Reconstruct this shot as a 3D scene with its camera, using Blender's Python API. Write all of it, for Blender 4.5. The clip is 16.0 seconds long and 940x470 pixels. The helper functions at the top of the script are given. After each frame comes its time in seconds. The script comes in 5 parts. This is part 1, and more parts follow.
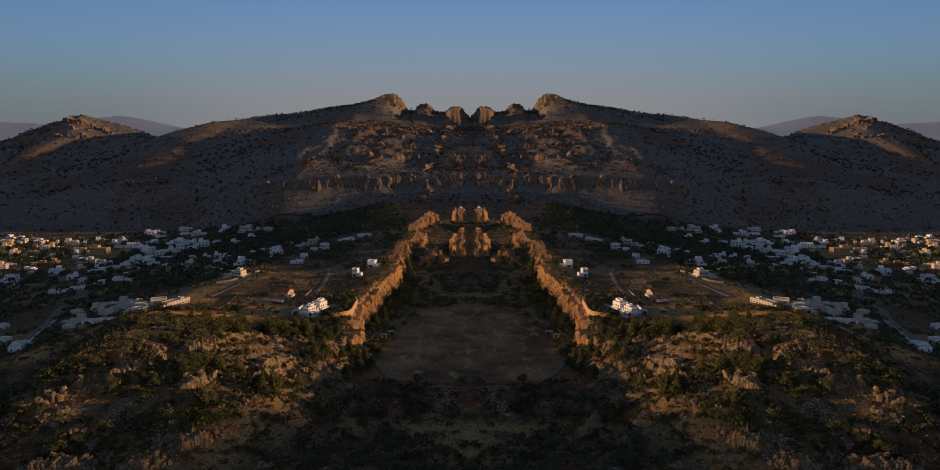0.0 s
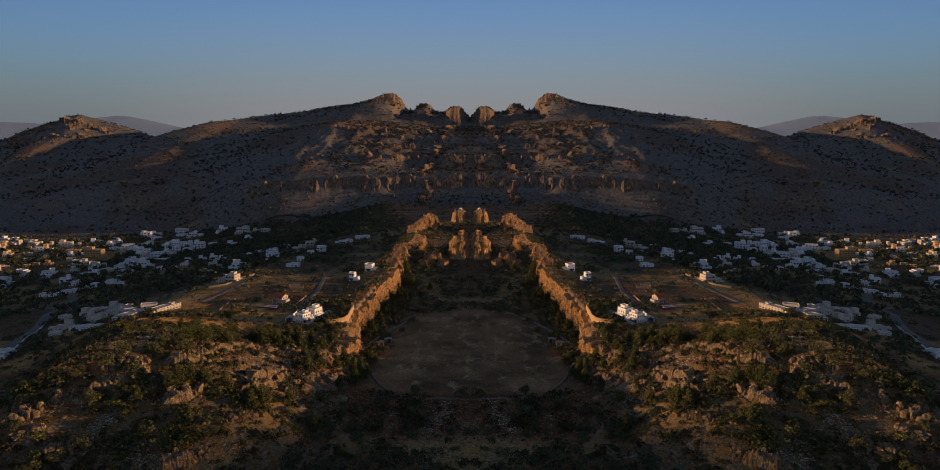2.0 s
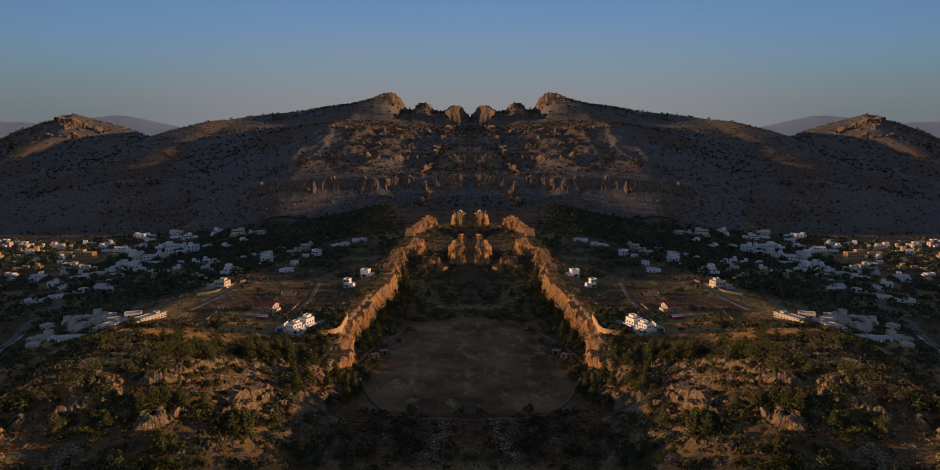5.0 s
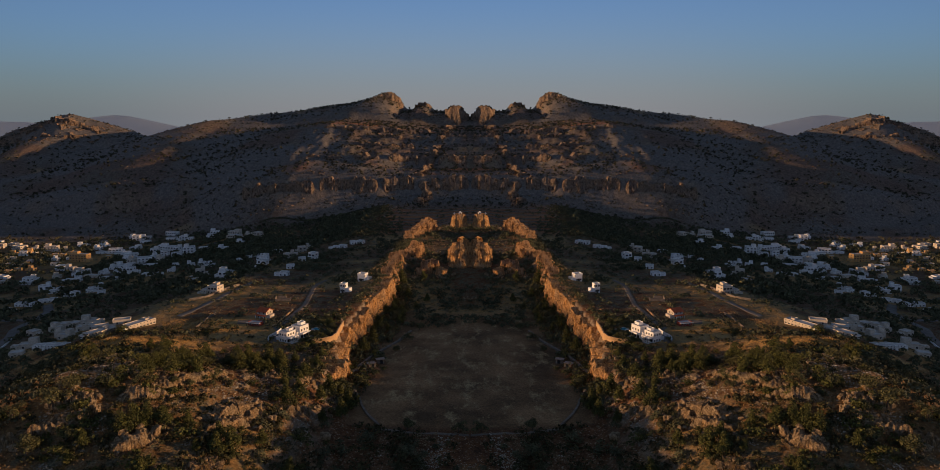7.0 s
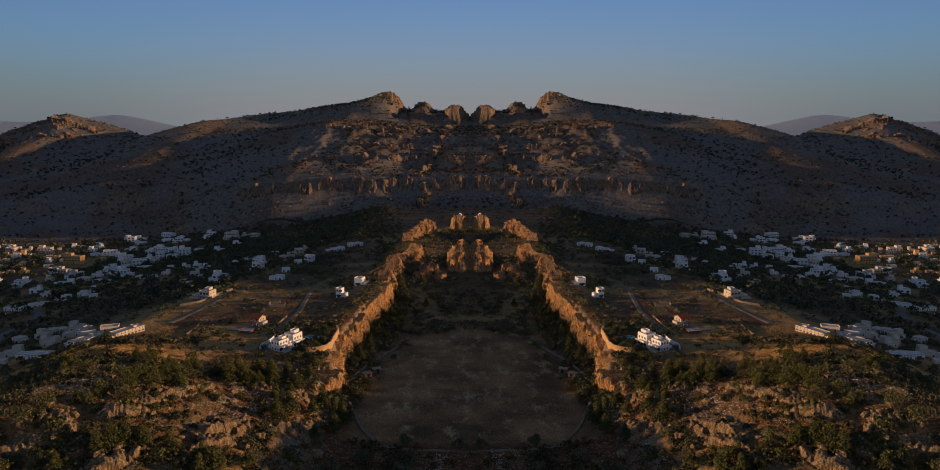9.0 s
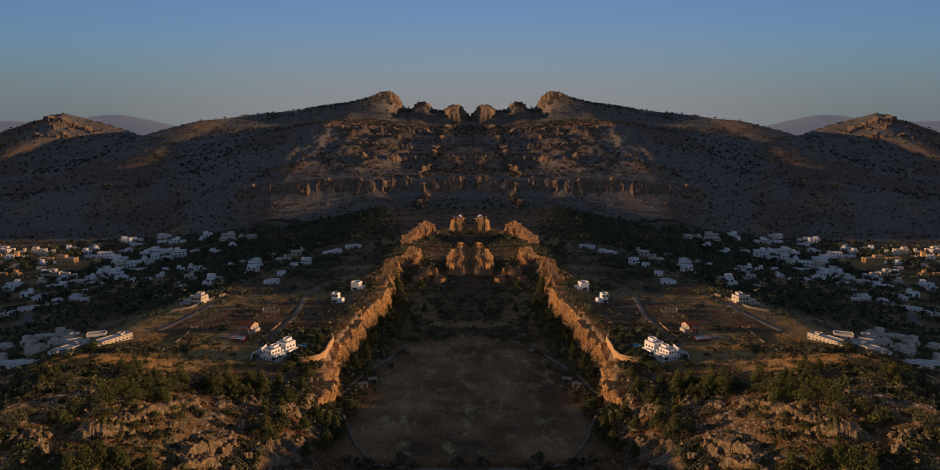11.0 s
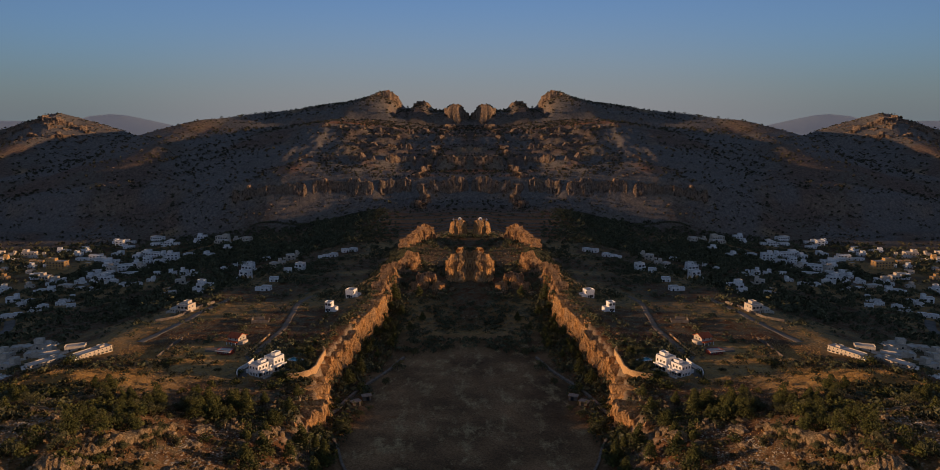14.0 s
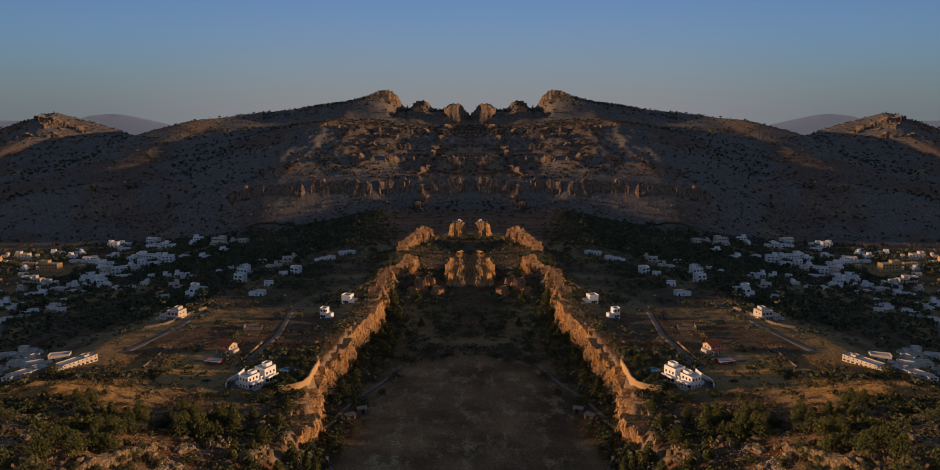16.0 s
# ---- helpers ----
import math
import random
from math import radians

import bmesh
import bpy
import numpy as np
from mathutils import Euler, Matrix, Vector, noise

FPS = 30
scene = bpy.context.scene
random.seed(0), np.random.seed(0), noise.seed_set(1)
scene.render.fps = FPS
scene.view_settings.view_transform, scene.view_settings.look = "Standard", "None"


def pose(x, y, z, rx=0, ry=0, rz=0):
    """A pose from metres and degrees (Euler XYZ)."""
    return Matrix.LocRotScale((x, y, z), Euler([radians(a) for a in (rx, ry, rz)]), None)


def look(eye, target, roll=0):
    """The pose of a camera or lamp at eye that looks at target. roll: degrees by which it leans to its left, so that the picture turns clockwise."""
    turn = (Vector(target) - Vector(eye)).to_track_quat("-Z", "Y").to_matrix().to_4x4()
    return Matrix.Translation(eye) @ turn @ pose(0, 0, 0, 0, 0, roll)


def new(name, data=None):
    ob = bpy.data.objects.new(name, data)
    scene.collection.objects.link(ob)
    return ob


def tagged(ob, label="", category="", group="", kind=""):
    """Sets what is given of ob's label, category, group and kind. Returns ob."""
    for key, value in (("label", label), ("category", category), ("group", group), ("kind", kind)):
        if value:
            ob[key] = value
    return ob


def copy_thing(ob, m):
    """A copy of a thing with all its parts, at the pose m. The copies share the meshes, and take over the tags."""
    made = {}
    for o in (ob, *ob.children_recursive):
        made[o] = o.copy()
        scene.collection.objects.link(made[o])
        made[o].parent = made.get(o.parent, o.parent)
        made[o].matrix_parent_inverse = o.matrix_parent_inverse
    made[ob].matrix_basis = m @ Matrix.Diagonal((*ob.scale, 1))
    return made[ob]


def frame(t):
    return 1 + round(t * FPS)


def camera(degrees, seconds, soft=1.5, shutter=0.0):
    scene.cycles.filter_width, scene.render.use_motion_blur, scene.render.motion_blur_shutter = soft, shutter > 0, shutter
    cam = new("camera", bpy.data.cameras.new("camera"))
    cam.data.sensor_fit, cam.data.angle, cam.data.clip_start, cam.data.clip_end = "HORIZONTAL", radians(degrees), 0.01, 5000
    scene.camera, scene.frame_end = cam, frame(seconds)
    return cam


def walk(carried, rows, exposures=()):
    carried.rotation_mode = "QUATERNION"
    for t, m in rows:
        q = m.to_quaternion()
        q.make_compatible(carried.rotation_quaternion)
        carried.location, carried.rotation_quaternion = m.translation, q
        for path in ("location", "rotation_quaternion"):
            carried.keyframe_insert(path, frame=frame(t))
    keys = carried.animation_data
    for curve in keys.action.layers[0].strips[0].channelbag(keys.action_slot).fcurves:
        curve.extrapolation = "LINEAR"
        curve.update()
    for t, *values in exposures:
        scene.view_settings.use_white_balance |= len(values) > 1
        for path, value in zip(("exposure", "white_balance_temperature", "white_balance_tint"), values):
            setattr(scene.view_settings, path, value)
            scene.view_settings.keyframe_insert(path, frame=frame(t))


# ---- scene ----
cam = camera(70.0, 16.0, soft=0.5)
FLIGHT, EYE, TILT, DRIFT = 90.0, 100.0, -9.98, -0.175
walk(cam, [(0.5 * k, pose(0, FLIGHT * k / 32, EYE, 90 + TILT + DRIFT * k / 32, 0, 0)) for k in range(33)], [(0, 0.0), (16, 0.0)])

# ---- sky, sun, exposure ----
SUN_HEIGHT = 7.0
world = bpy.data.worlds.new("world")
scene.world = world
world.use_nodes = True
sky = world.node_tree.nodes.new("ShaderNodeTexSky")
sky.sky_type, sky.sun_disc = "NISHITA", False
sky.sun_elevation, sky.sun_rotation = radians(SUN_HEIGHT), radians(180)
sky.altitude, sky.air_density, sky.dust_density, sky.ozone_density = 100, 1.0, 0.3, 4.5
backing = world.node_tree.nodes["Background"]
backing.inputs["Strength"].default_value = 0.123
haze = world.node_tree.nodes.new("ShaderNodeHueSaturation")  # evening haze pales the sky
haze.inputs["Saturation"].default_value = 0.85
tint = world.node_tree.nodes.new("ShaderNodeMix")
tint.data_type, tint.blend_type = "RGBA", "MULTIPLY"
tint.inputs[0].default_value, tint.inputs[7].default_value = 1.0, (0.97, 0.94, 1.10, 1)
world.node_tree.links.new(sky.outputs["Color"], haze.inputs["Color"])
world.node_tree.links.new(haze.outputs["Color"], tint.inputs[6])
# low evening haze: grey-blue round the horizon, rosy over the valley's head
wn, wl = world.node_tree.nodes, world.node_tree.links
way = wn.new("ShaderNodeTexCoord")
split = wn.new("ShaderNodeSeparateXYZ")
wl.new(way.outputs["Generated"], split.inputs[0])


def span(value, a, b, low, high):
    n = wn.new("ShaderNodeMapRange")
    n.interpolation_type = "SMOOTHSTEP"
    for k, v in zip(("From Min", "From Max", "To Min", "To Max"), (a, b, low, high)):
        n.inputs[k].default_value = v
    wl.new(value, n.inputs["Value"])
    return n.outputs["Result"]


def layer(factor, a, b):
    n = wn.new("ShaderNodeMix")
    n.data_type = "RGBA"
    wl.new(factor, n.inputs[0])
    for socket, v in ((n.inputs[6], a), (n.inputs[7], b)):
        if isinstance(v, tuple):
            socket.default_value = (*v, 1)
        else:
            wl.new(v, socket)
    return n.outputs[2]


ahead = span(split.outputs["Y"], 0.84, 1.0, 0, 1)
glow = layer(ahead, (1.24, 1.52, 1.78), (2.05, 2.06, 2.3))
veil = wn.new("ShaderNodeMix")
wl.new(ahead, veil.inputs[0])
wl.new(span(split.outputs["Z"], -0.04, 0.13, 0.85, 0.0), veil.inputs[2])
wl.new(span(split.outputs["Z"], -0.04, 0.18, 0.9, 0.0), veil.inputs[3])
deep = wn.new("ShaderNodeVectorMath")  # the upper sky, out of view, is brightened to fill the shade
deep.operation = "SCALE"
wl.new(tint.outputs[2], deep.inputs[0])
wl.new(span(split.outputs["Z"], 0.2, 0.5, 0.71, 1.3), deep.inputs["Scale"])
# the same unseen part is warmed, so that shade turns less blue
warm = layer(span(split.outputs["Z"], 0.2, 0.6, 0, 1), (1, 1, 1), (1.35, 1.0, 0.66))
high = wn.new("ShaderNodeMix")
high.data_type, high.blend_type = "RGBA", "MULTIPLY"
high.inputs[0].default_value = 1.0
wl.new(deep.outputs[0], high.inputs[6])
wl.new(warm, high.inputs[7])
wl.new(layer(veil.outputs[0], high.outputs[2], glow), backing.inputs["Color"])
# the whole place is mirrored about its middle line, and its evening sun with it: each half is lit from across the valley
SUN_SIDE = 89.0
# the second sun is an added mirror copy, so both halves are lit alike
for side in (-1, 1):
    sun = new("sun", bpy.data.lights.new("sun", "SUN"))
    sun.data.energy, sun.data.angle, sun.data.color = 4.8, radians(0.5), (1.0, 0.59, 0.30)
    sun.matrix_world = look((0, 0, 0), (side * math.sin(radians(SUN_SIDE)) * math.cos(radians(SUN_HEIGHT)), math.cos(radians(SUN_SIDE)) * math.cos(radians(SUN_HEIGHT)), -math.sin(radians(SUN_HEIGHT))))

# ---- relief of the land, the same on both sides of the valley's middle line ----


def lattice(x, y, seed):
    """Smooth value noise from 0 to 1."""
    xi, yi = np.floor(x), np.floor(y)
    fx, fy = x - xi, y - yi
    fx, fy = fx * fx * (3 - 2 * fx), fy * fy * (3 - 2 * fy)

    def corner(a, b):
        n = (a.astype(np.int64) * 374761393 + b.astype(np.int64) * 668265263 + seed * 974711) & 0x7FFFFFFF
        n = ((n ^ (n >> 13)) * 1274126177) & 0x7FFFFFFF
        return ((n ^ (n >> 16)) & 0xFFFF) / 65535.0

    low = corner(xi, yi) * (1 - fx) + corner(xi + 1, yi) * fx
    high = corner(xi, yi + 1) * (1 - fx) + corner(xi + 1, yi + 1) * fx
    return low * (1 - fy) + high * fy


def rough(x, y, size, seed, octaves=4, ridged=False):
    """Fractal noise about -1 to 1; ridged: sharp crests, 0 to 1."""
    x, y = np.asarray(x, float), np.asarray(y, float)
    total, weight, step = 0.0, 0.0, 1.0
    for k in range(octaves):
        n = lattice(x / size * 2**k + 17.3 * k, y / size * 2**k - 9.1 * k, seed + k)
        total = total + step * ((1 - np.abs(2 * n - 1)) if ridged else (2 * n - 1))
        weight, step = weight + step, step * 0.5
    return total / weight


def ease(a, b, v):
    v = np.clip((v - a) / (b - a), 0, 1)
    return v * v * (3 - 2 * v)


def bump_at(X, y, cx, cy, rx, ry):
    return np.exp(-(((X - cx) / rx) ** 2) - ((y - cy) / ry) ** 2)


def cliff_line(y):
    """How far the plateau's rim lies from the middle line."""
    return np.interp(y, [150, 215, 250, 292, 318, 347, 380, 435, 460, 490, 555, 600, 660], [66, 56, 52, 51, 57, 56, 54, 48, 45, 37, 42, 30, 30])


def crest_height(X):
    """Crest of the mountain across the valley."""
    return np.interp(X, [0, 8, 15, 24, 42, 52, 80, 88, 110, 118, 142, 152, 172, 190, 220, 275, 327, 362, 417, 460, 490, 510, 542, 575, 620, 700, 900],
                     [98, 104, 116, 122, 120, 113, 113, 126, 126, 114, 115, 138, 151, 149, 138, 125, 119, 111, 104, 96, 92, 87, 75, 64, 50, 30, 0])


def crest_line(X):
    return np.interp(X, [0, 330, 362, 417, 460, 490, 542, 575, 900], [1545, 1540, 1500, 1445, 1400, 1340, 1275, 1250, 1250])


def knoll_height(X):
    """Crest of the rocky knoll beside it."""
    return np.interp(X, [400, 560, 646, 676, 753, 783, 812, 824, 854, 907, 931, 1000, 1500], [10, 45, 58, 72, 95, 105, 100, 92, 86, 71, 57, 40, 25])


def valley(X, y):
    floor = np.interp(y, [-300, 60, 150, 200, 250, 320, 380, 418, 442, 470, 540, 620, 700, 860], [15, 8, 1, -2, -1.5, -6, -9, -9, -3.5, 2.5, 3, 3, -6, -9])
    shelf = np.interp(y, [-300, 60, 150, 250, 320, 420, 470, 550, 700, 860], [10, 6, 5, 5, 4.2, 1.5, -2, -7, -14, -11])
    rim = cliff_line(y)
    soft = np.interp(y, [120, 200, 245, 285, 330, 345, 360, 640, 760], [30, 26, 12, 4, 3.5, 3.5, 3, 5, 30])
    side = ease(rim - soft, rim + soft * 0.55, X)
    crest = np.interp(y, [300, 380, 415, 440, 462, 500, 572, 620, 680], [0, 1, 2, 4, 8, 10, 11, 7, 0])
    z = floor * (1 - side) + shelf * side + crest * np.exp(-(((X - rim - 4) / 16) ** 2)) * (side + 0.25)
    z = z + 20 * bump_at(X, y, 106, 226, 42, 42) + 5 * bump_at(X, y, 140, 280, 34, 34) + 6 * bump_at(X, y, 70, 178, 26, 24) + 5 * bump_at(X, y, 135, 185, 24, 30)
    west = np.interp(y, [100, 250, 290, 320, 420, 520, 620], [128, 142, 156, 165, 150, 130, 108])
    return z - 45 * (1 - np.exp(-np.maximum(X - west, 0) / 165))


def profile(s):
    return np.interp(s, [0, 0.06, 0.13, 0.18, 0.22, 0.3, 0.37, 0.45, 0.6, 0.8, 0.97, 1.02, 1.15, 1.5, 3], [0, 0.04, 0.15, 0.36, 0.41, 0.44, 0.56, 0.63, 0.74, 0.87, 1, 0.99, 0.85, 0.5, 0])


def ledges(z, step, share):
    k = z / step
    return z * (1 - share) + share * step * (np.floor(k) + ease(0.3, 0.75, k - np.floor(k)))


def face(X, y, edge, crest):
    """The mountain's stepped front: talus, a cliff band, a red terrace, a steep broken face, a broad upper terrace, the crest."""
    shift = (20 * rough(X, y * 0.3, 95, 47, 3) + 7 * rough(X, y, 20, 48, 2)) * ease(880, 930, y) * (1 - ease(1280, 1340, y))
    z = np.interp(y + shift, [855, 880, 901, 910, 918, 992, 1004, 1040, 1090, 1135, 1150, 1165, 1340], [-13, -7, 1, 13, 22, 28, 37, 46, 55, 67, 71, 73, 81]) + (0.05 + 0.03 * ease(1100, 1150, y)) * np.clip(X - 60, 0, 170) * ease(900, 950, y) - 0.14 * np.maximum(X - 230, 0)
    u = np.clip((y - 1340) / (edge - 1340), 0, 1)
    return z * (1 - u**0.35) + crest * u**0.35


def behind(X, y):
    """Low hills at the valley's mouth."""
    return (150 + 60 * rough(X, y, 700, 37, 3)) * np.exp(-(((y + 2600) / 520) ** 2))


def relief(x, y, fine=True):
    X, y = np.abs(np.asarray(x, float)), np.asarray(y, float)
    foot = np.interp(X, [0, 150, 250, 450, 700, 1100], [865, 860, 850, 870, 960, 960])
    base = valley(X, np.minimum(y, foot))
    edge = crest_line(X)
    s = (y - foot) / (edge - foot)
    up = base + (crest_height(X) - base) * profile(s)
    front = base + (np.maximum(base, face(X, y, edge, crest_height(X))) - base) * ease(0, 55, y - foot)
    up = np.where(s < 1, front + (up - front) * ease(300, 430, X), up)
    s2 = (y - 880 + 30 * rough(X, y, 90, 31, 2)) / (1374 - 880)
    knoll = base + (knoll_height(X) - base) * np.interp(s2, [0, 0.3, 0.6, 0.86, 0.9, 1, 1.05, 1.3, 3], [0, 0.2, 0.5, 0.74, 0.86, 1, 0.98, 0.7, 0])
    hill = np.maximum(up, knoll)
    mount = ease(0.02, 0.2, np.maximum(s, s2)) * (y > foot)
    far = np.interp(X, [0, 1500, 1700, 1850, 2000, 2060, 2180, 2330, 2450, 2600, 2900, 3600], [40, 30, 36, 70, 102, 106, 94, 50, 50, 66, 74, 60])
    far = (far + 40) * np.exp(-(((y - 4000) / 260) ** 2)) - 40 * ease(1900, 2500, y)
    z = np.where(y > foot, hill, base)
    z = np.where(y > 1900, np.maximum(z - 120 * ease(1900, 2400, y), far), z)
    z = np.where(y < -60, np.maximum(z, behind(X, y)), z)
    if not fine:
        return z
    m = mount * (y < 1900)
    calm = 1 - 0.5 * ease(0.8, 0.97, np.maximum(s, s2))
    m = m * calm
    gullies = rough(X, y * 0.45, 75, 3, 5, True)
    flank = 1 - 0.65 * ease(170, 290, X)
    z = z + m * flank * (6 * (gullies - 0.62) + 2.4 * rough(X, y, 14, 8, 3))
    broken = m * (1 - ease(230, 320, X)) * ease(985, 1010, y) * (1 - ease(1130, 1160, y))
    z = z + broken * (7 * (rough(X, y * 0.5, 26, 51, 3, True) - 0.55) + 3.5 * (rough(X * 1.4, y * 0.6, 11, 52, 2, True) - 0.5))
    warp = 16 * rough(X, y * 0.6, 170, 12, 3)
    share = 0.3 * (1 - 0.4 * ease(170, 290, X)) * ease(0.0, 0.4, rough(X, y, 130, 61, 2) + 0.35 * (1 - ease(120, 330, X)))
    z = np.where(m > 0, z * (1 - m) + m * (ledges(z + warp, 26.0, share) - warp), z)
    z = z + m * flank * (1.2 + 3 * share) * (rough(X * 1.6, y * 0.4, 18, 44, 3, True) - 0.55)
    field = (1 - ease(36, 44, X)) * ease(243, 250, y) * (1 - ease(372, 410, y))
    crag = ease(0.0, 0.55, rough(X, y, 46, 21, 3) + 0.2) * (1 - m) * (1 - field)
    near = ease(120, 160, y) * (1 - ease(420, 520, y))
    z = z + (1 - field) * (1 - m) * (0.9 * rough(X, y, 30, 5, 4) + 0.25 * rough(X, y, 5, 6, 2))
    z = z + near * (1 - ease(300, 340, y)) * (1 - field) * ease(44, 60, X) * 2.2 * (rough(X, y, 26, 81, 3, True) - 0.55)
    slope = near * (0.25 + 0.75 * (1 - ease(275, 330, y)))
    z = z + slope * crag * (3.6 * (rough(X, y, 17, 9, 4, True) - 0.55) + 1.0 * (rough(X, y, 4.5, 10, 2, True) - 0.5))
    return z + field * 0.12 * rough(X, y, 9, 14, 3)


def ground_at(x, y):
    return float(relief(np.array([x]), np.array([y]))[0])


# ---- materials ----


def blank(name):
    m = bpy.data.materials.new(name)
    m.use_nodes = True
    nodes, links = m.node_tree.nodes, m.node_tree.links
    return m, nodes, links, nodes["Principled BSDF"]


def ramp(nodes, links, factor, stops):
    r = nodes.new("ShaderNodeValToRGB")
    while len(r.color_ramp.elements) < len(stops):
        r.color_ramp.elements.new(0.5)
    for e, (at, colour) in zip(r.color_ramp.elements, stops):
        e.position, e.color = at, (*colour, 1)
    links.new(factor, r.inputs[0])
    return r.outputs[0]


def speckle(nodes, links, size, detail=4, roughness=0.6, stretch=(1, 1, 1)):
    where = nodes.new("ShaderNodeTexCoord")
    mapping = nodes.new("ShaderNodeMapping")
    mapping.inputs["Scale"].default_value = stretch
    n = nodes.new("ShaderNodeTexNoise")
    n.inputs["Scale"].default_value, n.inputs["Detail"].default_value, n.inputs["Roughness"].default_value = 1 / size, detail, roughness
    links.new(where.outputs["Object"], mapping.inputs[0])
    links.new(mapping.outputs[0], n.inputs["Vector"])
    return n.outputs["Fac"]


def blend(nodes, links, factor, a, b, kind="MIX"):
    n = nodes.new("ShaderNodeMix")
    n.data_type, n.blend_type = "RGBA", kind
    for socket, v in ((n.inputs[0], factor), (n.inputs[6], a), (n.inputs[7], b)):
        if isinstance(v, (int, float)):
            socket.default_value = v
        elif isinstance(v, tuple):
            socket.default_value = (*v, 1)
        else:
            links.new(v, socket)
    return n.outputs[2]


def relief_node(nodes, links, bsdf, height, strength, distance):
    b = nodes.new("ShaderNodeBump")
    b.inputs["Strength"].default_value, b.inputs["Distance"].default_value = strength, distance
    links.new(height, b.inputs["Height"])
    links.new(b.outputs[0], bsdf.inputs["Normal"])


def surface(name, dark, light, size, rough_=0.9, fine=None, bump=0.4, depth=0.1, metal=0.0, piece=0.0, stretch=(1, 1, 1)):
    """A surface with two scales of variation; piece: change of tone from piece to piece."""
    m, nodes, links, bsdf = blank(name)
    big, small = speckle(nodes, links, size, 5, 0.6, stretch), speckle(nodes, links, fine or size / 8, 4, 0.7, stretch)
    colour = ramp(nodes, links, big, [(0.32, dark), (0.68, light)])
    grain = ramp(nodes, links, small, [(0.3, (0.62, 0.62, 0.62)), (0.7, (1.15, 1.15, 1.15))])
    colour = blend(nodes, links, 1.0, colour, grain, "MULTIPLY")
    if piece:
        geo = nodes.new("ShaderNodeNewGeometry")
        tone = ramp(nodes, links, geo.outputs["Random Per Island"], [(0, (1 - piece,) * 3), (1, (1 + piece,) * 3)])
        colour = blend(nodes, links, 1.0, colour, tone, "MULTIPLY")
    links.new(colour, bsdf.inputs["Base Color"])
    bsdf.inputs["Roughness"].default_value, bsdf.inputs["Metallic"].default_value = rough_, metal
    bsdf.inputs["Specular IOR Level"].default_value = 0.25
    if bump:
        relief_node(nodes, links, bsdf, small, bump, depth)
    return m


def rock_material(name, grey, warm, pale, size=1.0):
    """Weathered limestone: grey skin, rust-stained bands, dark cracks, pale breaks."""
    m, nodes, links, bsdf = blank(name)
    big, mid, small = speckle(nodes, links, 9 * size, 4), speckle(nodes, links, 2.2 * size, 8, 0.72, (1, 1, 0.45)), speckle(nodes, links, 0.5 * size, 4, 0.7)
    colour = blend(nodes, links, ramp(nodes, links, big, [(0.35, (0, 0, 0)), (0.62, (1, 1, 1))]), grey, warm)
    colour = blend(nodes, links, ramp(nodes, links, mid, [(0.5, (0, 0, 0)), (0.75, (1, 1, 1))]), colour, pale)
    crack = ramp(nodes, links, mid, [(0.36, (0.2, 0.18, 0.16)), (0.5, (1, 1, 1))])
    colour = blend(nodes, links, 0.85, colour, crack, "MULTIPLY")
    joints = nodes.new("ShaderNodeTexVoronoi")
    joints.feature = "DISTANCE_TO_EDGE"
    joints.inputs["Scale"].default_value = 0.55 / size
    bent = nodes.new("ShaderNodeVectorMath")
    bent.operation = "MULTIPLY_ADD"
    stir = nodes.new("ShaderNodeTexNoise")
    stir.inputs["Scale"].default_value = 0.9 / size
    links.new(nodes.new("ShaderNodeTexCoord").outputs["Object"], stir.inputs["Vector"])
    links.new(stir.outputs["Color"], bent.inputs[0])
    bent.inputs[1].default_value = (3.2 * size,) * 3
    links.new(nodes.new("ShaderNodeTexCoord").outputs["Object"], bent.inputs[2])
    links.new(bent.outputs[0], joints.inputs["Vector"])
    gap = ramp(nodes, links, joints.outputs["Distance"], [(0.0, (0.12, 0.11, 0.1)), (0.06, (1, 1, 1))])
    colour = blend(nodes, links, 0.5, colour, gap, "MULTIPLY")
    grain = ramp(nodes, links, small, [(0.3, (0.6, 0.6, 0.6)), (0.7, (1.15, 1.15, 1.15))])
    colour = blend(nodes, links, 1.0, colour, grain, "MULTIPLY")
    links.new(colour, bsdf.inputs["Base Color"])
    bsdf.inputs["Roughness"].default_value = 0.95
    bsdf.inputs["Specular IOR Level"].default_value = 0.15
    rise = blend(nodes, links, 0.5, mid, gap)
    relief_node(nodes, links, bsdf, rise, 1.0, 2.4 * size)
    return m


